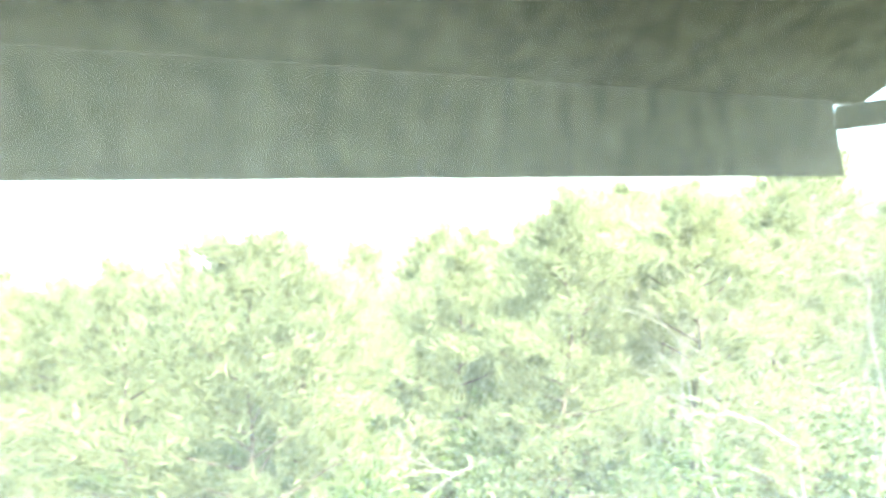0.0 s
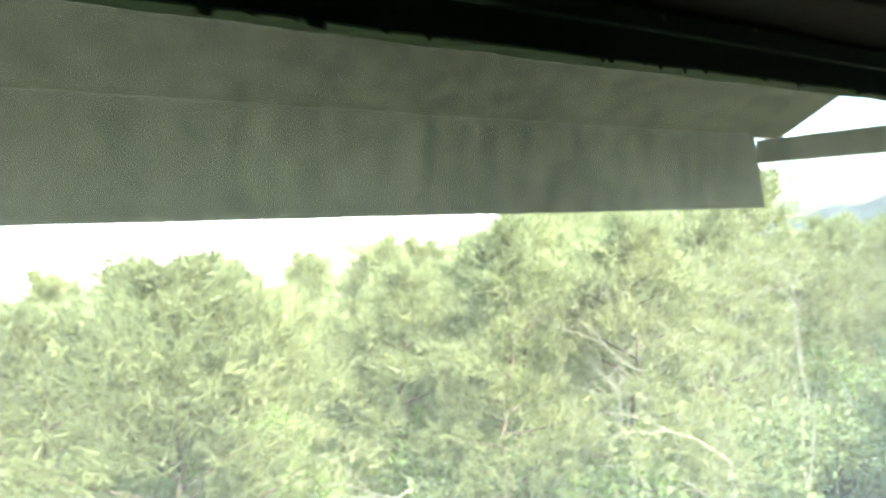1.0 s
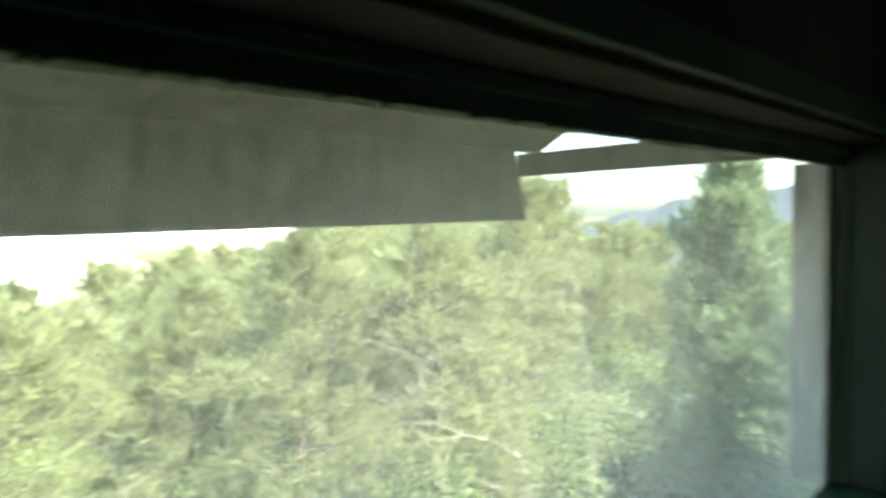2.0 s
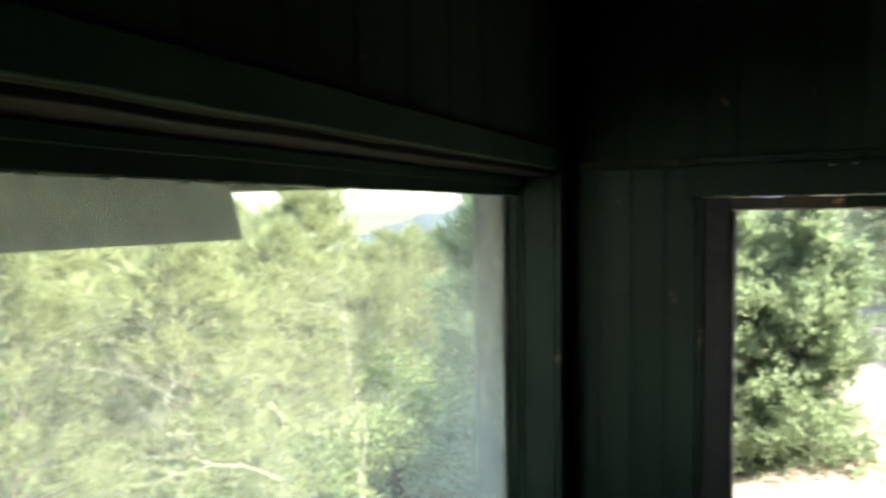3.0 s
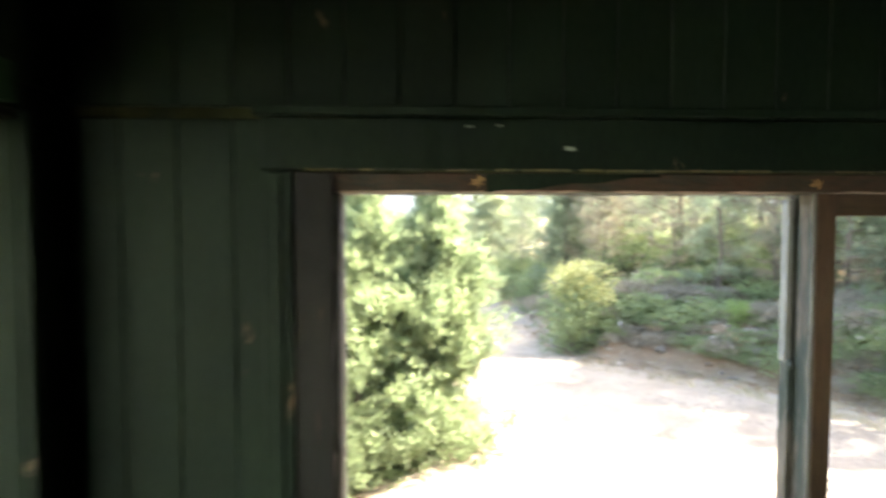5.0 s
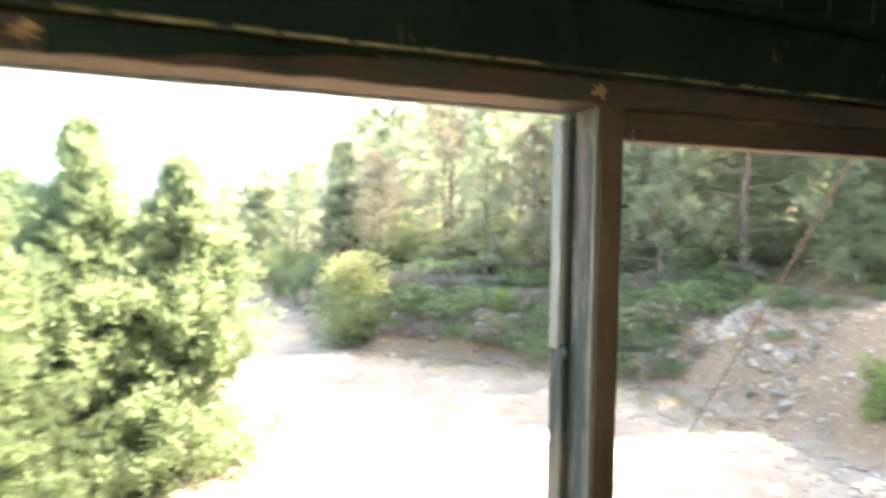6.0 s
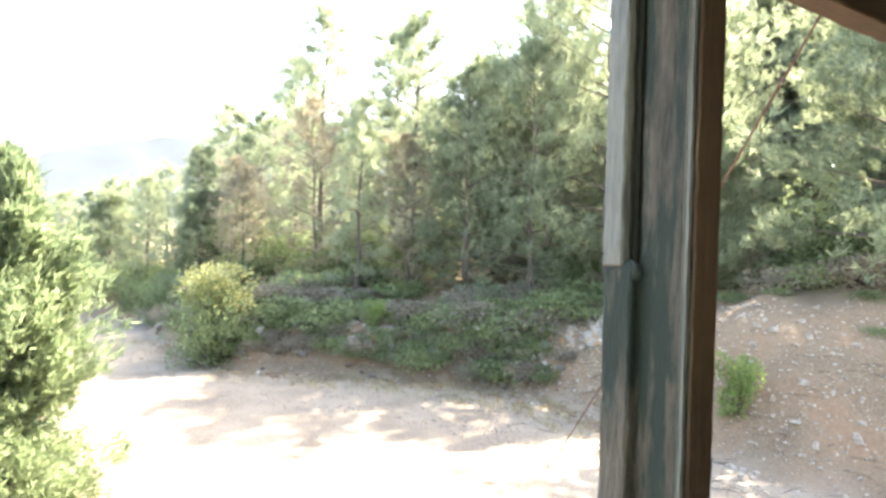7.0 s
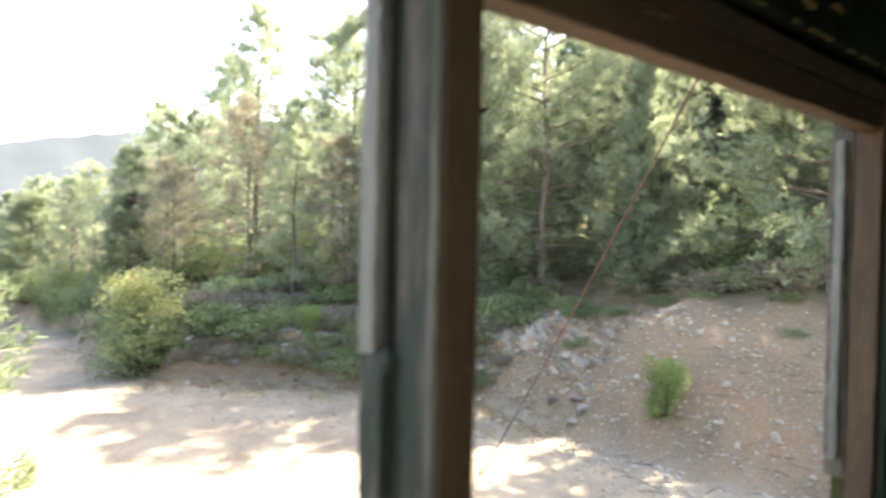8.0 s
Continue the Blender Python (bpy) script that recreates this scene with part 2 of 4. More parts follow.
def box(name, lo, hi, material, parent=None, label="", bevel=0.004):
    bm = bmesh.new()
    add_box(bm, lo, hi, bevel)
    return part(name, bm, material, parent, label)


def worn_bar(name, lo, hi, axis, material, parent=None, label="", chips=14, amount=0.004, seed=1):
    """A board whose long edges are nibbled unevenly."""
    rnd = random.Random(seed)
    bm = bmesh.new()
    add_box(bm, lo, hi, 0)
    cuts = [e for e in bm.edges if abs((e.verts[0].co - e.verts[1].co)[axis]) > 1e-6]
    bmesh.ops.subdivide_edges(bm, edges=cuts, cuts=chips)
    for v in bm.verts:
        for k in range(3):
            if k != axis:
                mid = (lo[k] + hi[k]) / 2
                v.co[k] += (mid - v.co[k]) / max(abs(mid - v.co[k]), 1e-6) * rnd.random() * amount
    bmesh.ops.bevel(bm, geom=[e for e in bm.edges if e.calc_face_angle(0) > 0.9], offset=0.003, segments=1, affect="EDGES")
    return part(name, bm, material, parent, label)


def tube(pts, radii, sides=6):
    """Verts and faces of a tapered tube along points."""
    verts, faces = [], []
    for i, p in enumerate(pts):
        p = Vector(p)
        a = Vector(pts[max(i - 1, 0)])
        b = Vector(pts[min(i + 1, len(pts) - 1)])
        d = (b - a).normalized()
        u = d.orthogonal().normalized()
        w = d.cross(u)
        for k in range(sides):
            ang = 2 * math.pi * k / sides
            verts.append(p + (u * math.cos(ang) + w * math.sin(ang)) * radii[i])
    for i in range(len(pts) - 1):
        for k in range(sides):
            k2 = (k + 1) % sides
            faces.append((i * sides + k, i * sides + k2, (i + 1) * sides + k2, (i + 1) * sides + k))
    return verts, faces


def gather(lists):
    verts, faces = [], []
    for v, f in lists:
        o = len(verts)
        verts += list(v)
        faces += [tuple(i + o for i in q) for q in f]
    return verts, faces


# ---- lie of the land ----
ROAD_Z = -2.6
TOE = [(40, 60), (41, 30), (39.5, 12), (37.5, 3), (33.5, -3.2), (28, -4.2), (24, -3.5), (17.8, -4.3), (15.8, -6.3), (14.3, -8.0), (12.3, -9.3), (10.5, -10.2),
       (8.0, -9.9), (5.4, -9.8), (3.0, -10.6), (-4, -11.8), (-14, -13.5), (-40, -18)]
EDGE = [(34, 60), (35, 30), (32.5, 12), (30, 6), (28, 1.6), (25, -0.4), (19.6, -0.9), (14.4, -0.1), (10.4, 0.4), (7.5, 1.6), (4, 2.8), (-2, 3.4),
        (-14, 3.6), (-40, 0)]


def side_distance(px, py, line):
    """Signed distance to a line of points; positive on its left hand, walking along it."""
    best = np.full(px.shape, 1e9)
    out = np.zeros(px.shape)
    for (ax, ay), (bx, by) in zip(line, line[1:]):
        dx, dy = bx - ax, by - ay
        q = np.clip(((px - ax) * dx + (py - ay) * dy) / (dx * dx + dy * dy), 0, 1)
        ex, ey = px - ax - q * dx, py - ay - q * dy
        d = np.hypot(ex, ey)
        s = np.sign(dx * ey - dy * ex)
        m = d < best
        best = np.where(m, d, best)
        out = np.where(m, d * np.where(s == 0, 1, s), out)
    return out


def waves(px, py, k, seed):
    r = np.random.RandomState(seed)
    z = np.zeros(px.shape)
    for i in range(6):
        a, ph = r.uniform(0, 6.28, 2)
        f = k * r.uniform(0.6, 2.2)
        z += np.sin((px * math.cos(a) + py * math.sin(a)) * f + ph) / 6
    return z


def height(px, py):
    px, py = np.asarray(px, float), np.asarray(py, float)
    s = side_distance(px, py, TOE)          # beyond the foot of the bank
    e = -side_distance(px, py, EDGE)        # beyond the open edge of the track
    s = s + waves(px, py, 1.3, 3) * 0.35
    slope = np.clip(0.38 - 0.014 * (px - 10), 0.07, 0.40) * np.clip(1 - (py + 2) / 8, 0, 1)
    cut = np.interp(px, [-2, 4, 7, 10, 13, 17, 24], [2.4, 2.6, 2.5, 2.0, 1.6, 1.4, 1.3])      # height of the cut face
    run = 0.85 * cut + 0.15
    ledge = np.clip(1.4 + (8 - 2.4) * slope - cut, 0.15, 9)
    up = cut * np.interp(s / run, [0, 0.16, 0.72, 1], [0, 0.2, 0.87, 1]) + ledge * np.clip((s - run) / (8 - run), 0, 1) + np.clip(s - 8, 0, 64) * slope
    up = up - np.clip(px - 40, 0, 150) * 0.3 * np.clip((py + 6) / 10, 0, 1) * (s > 0.3)
    up = np.where(s > 0.3, up + waves(px, py, 0.9, 5) * 0.30 + waves(px, py, 2.4, 6) * 0.16 + np.abs(waves(px, py, 3.1, 9)) * waves(px, py, 1.7, 10) * 0.22, up)
    down = np.interp(e, [0, 2, 12, 40, 140, 500, 5000], [0, -0.5, -2.6, -8, -24, -40, -40])
    far = np.interp(np.hypot(px, py), [26, 60, 200], [0, -1.6, -6])
    return ROAD_Z + np.where(s > 0, up, 0) + np.where(e > 0, down, 0) + np.where((s <= 0) & (e <= 0), far, far * 0.6) \
        + waves(px, py, 0.7, 7) * 0.05 + waves(px, py, 4.0, 8) * 0.012


def ground_z(x, y):
    return float(height(np.array([x]), np.array([y]))[0])


def axis_steps():
    near = np.arange(-16, 34, 0.2)
    a = [-4000, -1500, -600, -250, -120, -70, -45, -32, -24, -20]
    b = [36, 39, 43, 48, 55, 65, 80, 110, 160, 260, 600, 1500, 4000]
    return np.concatenate([a, near, b])


def build_ground():
    xs = axis_steps()
    ys = np.concatenate([[-4000, -1500, -600, -250, -120, -80, -60, -48, -40, -34, -30, -27], np.arange(-25, 8, 0.2),
                         [9, 10.5, 12, 14, 17, 21, 26, 33, 45, 60, 90, 140, 250, 600, 1500, 4000]])
    gx, gy = np.meshgrid(xs, ys, indexing="ij")
    gz = height(gx, gy)
    nx, ny = gx.shape
    verts = np.stack([gx.ravel(), gy.ravel(), gz.ravel()], 1)
    i, j = np.meshgrid(np.arange(nx - 1), np.arange(ny - 1), indexing="ij")
    a = (i * ny + j).ravel()
    faces = np.stack([a, a + ny, a + ny + 1, a + 1], 1)
    me = bpy.data.meshes.new("ground")
    me.from_pydata(verts.tolist(), [], faces.tolist())
    me.materials.append(ground_mat())
    me.polygons.foreach_set("use_smooth", [True] * len(me.polygons))
    s = side_distance(gx, gy, TOE).ravel() + waves(gx, gy, 2.0, 11).ravel() * 0.4
    e = -side_distance(gx, gy, EDGE).ravel() + waves(gx, gy, 2.0, 12).ravel() * 0.4
    bank = np.clip(s / 0.5 + 0.5, 0, 1)
    wood = np.clip(np.maximum((s - 3.0) / 1.5, e / 0.8), 0, 1)
    for nm, val in (("bank", bank), ("wood", wood)):
        at = me.attributes.new(nm, "FLOAT", "POINT")
        at.data.foreach_set("value", val.astype(np.float32))
    ob = new("ground", me)
    tagged(ob, "pale dusty dirt track, stony earth bank and wooded hillside", "ground", kind="structure")


build_ground()


# distant ridges, their haze put into pale colour and emission
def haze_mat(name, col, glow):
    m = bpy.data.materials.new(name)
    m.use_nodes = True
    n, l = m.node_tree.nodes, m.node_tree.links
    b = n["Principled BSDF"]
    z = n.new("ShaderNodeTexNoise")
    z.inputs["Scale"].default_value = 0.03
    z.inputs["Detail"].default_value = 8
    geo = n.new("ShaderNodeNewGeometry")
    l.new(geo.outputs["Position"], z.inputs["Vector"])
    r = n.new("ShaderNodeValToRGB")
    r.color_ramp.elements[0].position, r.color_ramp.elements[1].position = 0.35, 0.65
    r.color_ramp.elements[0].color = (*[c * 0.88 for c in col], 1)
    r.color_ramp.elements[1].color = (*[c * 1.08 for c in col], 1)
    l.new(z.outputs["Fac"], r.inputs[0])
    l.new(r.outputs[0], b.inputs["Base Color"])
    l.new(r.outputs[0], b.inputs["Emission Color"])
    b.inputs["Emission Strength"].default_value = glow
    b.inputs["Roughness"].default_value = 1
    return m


def ridge(name, dist, a0, a1, top, seed, material, label):
    """A far hill range, from compass angle a0 to a1 (degrees from +x), that falls away behind its crest."""
    nseg, rows = 90, 7
    verts, faces = [], []
    for i in range(nseg + 1):
        u = i / nseg
        a = radians(a0 + (a1 - a0) * u)
        h = np.interp(u, [q[0] for q in top], [q[1] for q in top])
        h += dist * (0.008 * noise.noise((u * 9, seed, 0)) + 0.004 * noise.noise((u * 40, seed, 2)))
        for k in range(rows):
            v = k / (rows - 1)
            r = dist * (1 - 0.35 + 0.35 * v)
            z = -45 + (h + 45) * v ** 1.3 + 4 * noise.noise((u * 30, v * 6, seed)) * v
            verts.append((r * math.cos(a), r * math.sin(a), z))
    for i in range(nseg):
        for k in range(rows - 1):
            q = i * rows + k
            faces.append((q, q + rows, q + rows + 1, q + 1))
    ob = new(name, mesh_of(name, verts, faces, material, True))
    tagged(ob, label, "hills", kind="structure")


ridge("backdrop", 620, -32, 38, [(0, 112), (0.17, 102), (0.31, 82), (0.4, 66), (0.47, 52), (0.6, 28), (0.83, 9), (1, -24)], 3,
      haze_mat("haze_painted_hill", (0.036, 0.045, 0.055), 0.32), "mountain ridge beyond the valley, blue haze put into its colour and glow")
# added white glowing wall: plays the bright haze, hides far ground and dim horizon
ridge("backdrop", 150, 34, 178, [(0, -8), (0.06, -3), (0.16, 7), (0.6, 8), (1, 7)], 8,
      haze_mat("haze_glow_screen", (0.72, 0.76, 0.76), 0.7), "blank pale glowing screen standing in for bright haze over the far plain")

# ---- the hut ----
NY = 2.06         # inner face of the north wall
EX = 0.0          # inner face of the east wall
WX, SY, CEIL = -6.2, -3.9, 2.75
HEAD1 = 1.878     # head of the north window
HEAD2 = 1.80      # head of the east windows
SILL = 0.42


def structure(ob, label, category):
    return tagged(ob, label, category, kind="structure")


fl = structure(new("floor"), "dark worn plank floor of the hut", "floor")
x = WX
while x < EX - 0.01:
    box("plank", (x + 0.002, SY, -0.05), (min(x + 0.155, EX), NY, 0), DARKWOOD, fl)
    x += 0.155
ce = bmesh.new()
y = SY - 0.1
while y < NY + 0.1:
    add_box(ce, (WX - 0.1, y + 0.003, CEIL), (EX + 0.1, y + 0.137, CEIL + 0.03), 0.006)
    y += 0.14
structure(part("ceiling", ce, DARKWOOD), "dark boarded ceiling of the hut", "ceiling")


def boards_x(parent, x0, x1, z0, z1, y0, y1, pitch, material):
    """Upright boards along x with open joints."""
    n = max(1, round((x1 - x0) / pitch))
    w = (x1 - x0) / n
    for i in range(n):
        box("board", (x0 + i * w + 0.001, y0, z0), (x0 + (i + 1) * w - 0.001, y1, z1), material, parent, bevel=0.003)


def boards_y(parent, y0, y1, z0, z1, x0, x1, pitch, material):
    n = max(1, round((y1 - y0) / pitch))
    w = (y1 - y0) / n
    for i in range(n):
        box("board", (x0, y0 + i * w + 0.001, z0), (x1, y0 + (i + 1) * w - 0.001, z1), material, parent, bevel=0.003)


W1L, W1R = -5.2, -0.235      # north window opening
wall_n = structure(new("wall_north"), "green painted board wall round a long glazed window", "wall")
boards_x(wall_n, WX, EX + 0.02, 2.055, CEIL, NY, NY + 0.025, 0.245, GREEN_LIT)
boards_x(wall_n, WX, W1L, 0, 2.055, NY, NY + 0.025, 0.245, GREEN)
boards_x(wall_n, W1R + 0.06, EX + 0.02, 0, 2.055, NY, NY + 0.025, 0.13, GREEN)
boards_x(wall_n, W1L, W1R + 0.06, 0, SILL - 0.02, NY, NY + 0.025, 0.245, GREEN)
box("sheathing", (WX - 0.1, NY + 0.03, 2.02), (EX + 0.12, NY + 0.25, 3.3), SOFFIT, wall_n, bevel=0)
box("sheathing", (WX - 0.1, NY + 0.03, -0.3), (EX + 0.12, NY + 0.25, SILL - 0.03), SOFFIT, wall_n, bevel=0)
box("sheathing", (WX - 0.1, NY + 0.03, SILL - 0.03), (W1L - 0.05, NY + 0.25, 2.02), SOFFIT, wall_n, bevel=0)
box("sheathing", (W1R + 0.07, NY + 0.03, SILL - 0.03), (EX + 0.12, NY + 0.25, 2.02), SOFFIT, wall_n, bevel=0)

win1 = structure(new("window_1"), "long fixed window with dusty glass in worn green frame", "window")
worn_bar("head_casing", (W1L - 0.1, NY - 0.035, 1.99), (-0.245, NY - 0.003, 2.085), 0, GREEN_TRIM, win1, chips=60, amount=0.003, seed=3)
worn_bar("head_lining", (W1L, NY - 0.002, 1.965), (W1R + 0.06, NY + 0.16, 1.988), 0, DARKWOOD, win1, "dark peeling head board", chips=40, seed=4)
worn_bar("sash_rail", (W1L, NY + 0.165, HEAD1), (W1R + 0.06, NY + 0.215, 1.985), 0, GREEN_TRIM, win1, chips=60, amount=0.004, seed=5)
worn_bar("sash_bead", (W1L, NY + 0.150, 1.925), (W1R + 0.058, NY + 0.163, 1.964), 0, GREEN_TRIM, win1, chips=30, amount=0.003, seed=6)
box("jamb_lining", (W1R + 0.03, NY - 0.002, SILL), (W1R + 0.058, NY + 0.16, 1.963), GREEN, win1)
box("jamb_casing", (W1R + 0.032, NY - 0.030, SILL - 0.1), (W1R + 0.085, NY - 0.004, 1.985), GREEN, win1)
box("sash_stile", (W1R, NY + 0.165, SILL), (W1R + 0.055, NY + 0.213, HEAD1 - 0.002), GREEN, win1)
box("stop_bead", (W1R + 0.012, NY + 0.150, SILL), (W1R + 0.028, NY + 0.163, 1.92), GREEN_TRIM, win1)
box("outer_jamb", (W1R - 0.045, NY + 0.228, SILL), (W1R + 0.05, NY + 0.370, HEAD1 + 0.02), WEATHERED, win1, "weathered blue-grey outer jamb board")
box("window_sill", (W1L, NY - 0.05, SILL - 0.03), (W1R + 0.06, NY + 0.24, SILL - 0.002), GREEN_TRIM, win1)
pane = box("pane", (W1L, NY + 0.217, SILL), (W1R + 0.05, NY + 0.221, HEAD1 + 0.03), GLASS, win1, "dusty clear glass", bevel=0)
pane.visible_shadow = False

# flakes of paint hanging from the head of the north window
rnd = random.Random(5)
bm = bmesh.new()
for i in range(70):
    x = rnd.uniform(-4.6, -0.6)
    w, h = rnd.uniform(0.006, 0.03), rnd.uniform(0.004, 0.014)
    a = [bm.verts.new((x + dx, NY + 0.163 + rnd.uniform(-.004, 0.002), HEAD1 + 0.004 - dz)) for dx, dz in
         ((0, 0), (w, 0), (w * rnd.uniform(.5, 1), h), (w * rnd.uniform(0, .4), h * rnd.uniform(.5, 1)))]
    bm.faces.new(a)
part("paint_flakes", bm, GREEN_TRIM, win1, "ragged hanging paint flakes")

# east wall with two open window bays
W2L, W3R = 1.33, -1.40
wall_e = structure(new("wall_east"), "dark green board wall with two open window bays", "wall")
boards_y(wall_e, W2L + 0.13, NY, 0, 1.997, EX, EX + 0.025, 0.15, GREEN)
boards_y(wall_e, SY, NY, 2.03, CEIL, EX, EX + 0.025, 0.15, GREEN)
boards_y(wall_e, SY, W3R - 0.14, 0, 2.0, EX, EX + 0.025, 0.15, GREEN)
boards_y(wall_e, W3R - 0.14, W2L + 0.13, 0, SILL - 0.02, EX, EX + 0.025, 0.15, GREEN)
box("sheathing", (EX + 0.028, SY - 0.1, 1.858), (EX + 0.11, NY + 0.03, 3.3), SOFFIT, wall_e, bevel=0)
box("sheathing", (EX + 0.028, SY - 0.1, -0.3), (EX + 0.11, NY + 0.03, SILL - 0.03), SOFFIT, wall_e, bevel=0)
box("sheathing", (EX + 0.028, W2L + 0.04, SILL - 0.03), (EX + 0.11, NY + 0.03, 1.855), SOFFIT, wall_e, bevel=0)
box("sheathing", (EX + 0.028, SY - 0.1, SILL - 0.03), (EX + 0.11, W3R - 0.06, 1.855), SOFFIT, wall_e, bevel=0)

win2 = structure(new("window_2"), "open unglazed window bay with peeling green and brown wood", "window")
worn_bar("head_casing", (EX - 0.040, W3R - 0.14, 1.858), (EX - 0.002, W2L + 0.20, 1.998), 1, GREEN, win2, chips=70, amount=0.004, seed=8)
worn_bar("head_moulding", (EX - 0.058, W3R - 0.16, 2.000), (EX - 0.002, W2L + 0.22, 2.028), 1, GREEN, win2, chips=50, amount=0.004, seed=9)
worn_bar("head_lining", (EX, W3R - 0.05, 1.803), (EX + 0.105, W2L + 0.035, 1.856), 1, DARKRED, win2, "peeling green and red-brown head board", chips=50, amount=0.004, seed=10)
worn_bar("drip_strip", (EX + 0.108, W3R - 0.05, 1.797), (EX + 0.130, W2L + 0.04, 1.84), 1, BATTEN, win2, "pale weathered outer strip", chips=50, amount=0.003, seed=11)
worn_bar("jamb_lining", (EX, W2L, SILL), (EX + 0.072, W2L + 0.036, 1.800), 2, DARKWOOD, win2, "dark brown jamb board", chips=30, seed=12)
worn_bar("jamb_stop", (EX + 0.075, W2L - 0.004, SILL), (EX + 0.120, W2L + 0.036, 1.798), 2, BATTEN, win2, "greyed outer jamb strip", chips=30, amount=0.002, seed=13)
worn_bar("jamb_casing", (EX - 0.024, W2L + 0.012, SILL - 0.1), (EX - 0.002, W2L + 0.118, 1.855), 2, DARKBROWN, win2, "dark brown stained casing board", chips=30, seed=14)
worn_bar("outer_casing", (EX - 0.034, W2L + 0.120, SILL - 0.1), (EX - 0.002, W2L + 0.200, 1.855), 2, GREEN, win2, chips=30, amount=0.002, seed=54)
worn_bar("casing_bead", (EX - 0.044, W2L + 0.146, SILL - 0.1), (EX - 0.035, W2L + 0.172, 1.85), 2, GREEN, win2, chips=30, amount=0.0015, seed=55)
worn_bar("window_sill", (EX - 0.05, W3R - 0.05, SILL - 0.03), (EX + 0.15, W2L + 0.04, SILL - 0.002), 1, WEATHERED, win2, chips=40, seed=15)

post = worn_bar("mullion_post", (EX + 0.0, -0.024, SILL), (EX + 0.132, 0.0, 1.801), 2, WEATHERED, win2, "weathered grey mullion with green paint remains", chips=70, amount=0.002, seed=16)
worn_bar("post_face", (EX - 0.006, -0.056, SILL), (EX - 0.001, -0.001, 1.801), 2, BROWN, post, "bare brown inner face", chips=60, amount=0.0015, seed=17)
worn_bar("post_core", (EX + 0.0, -0.052, SILL), (EX + 0.075, -0.0255, 1.740), 2, BROWN, post, chips=40, amount=0.0015, seed=18)
worn_bar("batten", (EX + 0.096, 0.0015, 1.302), (EX + 0.134, 0.022, 1.785), 2, BATTEN, post, "silvered glazing bead broken off below", chips=30, amount=0.0018, seed=19)
worn_bar("bead_stump", (EX + 0.080, 0.0015, SILL), (EX + 0.133, 0.020, 1.299), 2, WEATHERED, post, "grey unbroken lower part of the bead", chips=50, amount=0.0018, seed=53)
# flush near-black strip paints the shade along the bead's inner side
worn_bar("rebate", (EX + 0.082, 0.0012, 1.300), (EX + 0.0945, 0.004, 1.79), 2, DARKWOOD, post, "dark strip painting the shade of the rebate where the pane sat", chips=30, amount=0.001, seed=51)
worn_bar("bare_edge", (EX + 0.001, 0.0008, SILL), (EX + 0.011, 0.0025, 1.80), 2, BATTEN, post, "pale bare edge", chips=60, amount=0.0012, seed=52)
bm = bmesh.new()
bmesh.ops.create_icosphere(bm, subdivisions=2, radius=1, matrix=Matrix.Translation((EX + 0.09, 0.010, 1.296)) @ Matrix.Diagonal((0.022, 0.009, 0.018, 1)))
for v in bm.verts:
    v.co += Vector(noise.noise_vector(v.co * 60)) * 0.004
part("split_knot", bm, WEATHERED, post, "broken knot at the end of the bead")

win3 = structure(new("window_3"), "open window bay with bare brown sash rails", "window")
worn_bar("top_rail", (EX + 0.0, W3R, 1.737), (EX + 0.055, -0.0535, 1.801), 1, BROWN_H, win3, "bare brown top rail", chips=40, amount=0.002, seed=20)
worn_bar("end_jamb", (EX - 0.005, W3R - 0.05, SILL), (EX + 0.06, W3R - 0.001, 1.801), 2, BROWN, win3, "brown end jamb", chips=40, amount=0.003, seed=21)
worn_bar("end_stop", (EX + 0.062, W3R - 0.05, 0.84), (EX + 0.118, W3R - 0.012, 1.798), 2, WEATHERED, win3, "grey green-stained outer jamb", chips=30, seed=22)
worn_bar("end_batten", (EX + 0.075, W3R - 0.0115, 0.89), (EX + 0.10, W3R + 0.012, 1.72), 2, BATTEN, win3, "silvered glazing bead", chips=30, seed=23)
worn_bar("end_casing", (EX - 0.03, W3R - 0.14, SILL - 0.1), (EX - 0.006, W3R - 0.012, 1.855), 2, GREEN, win3, chips=30, seed=24)
box("hinge_leaf", (EX + 0.010, -0.064, 1.615), (EX + 0.045, -0.0535, 1.725), BLACKIRON, win3, "black iron hinge leaf", bevel=0.002)
v, f = tube([(EX + 0.03, -0.055, 1.600), (EX + 0.032, -0.075, 1.602), (EX + 0.03, -0.095, 1.608)], [0.0022, 0.0022, 0.004], 6)
tagged(new("bent_nail", mesh_of("bent_nail", v, f, BLACKIRON)), "bent black nail").parent = win3

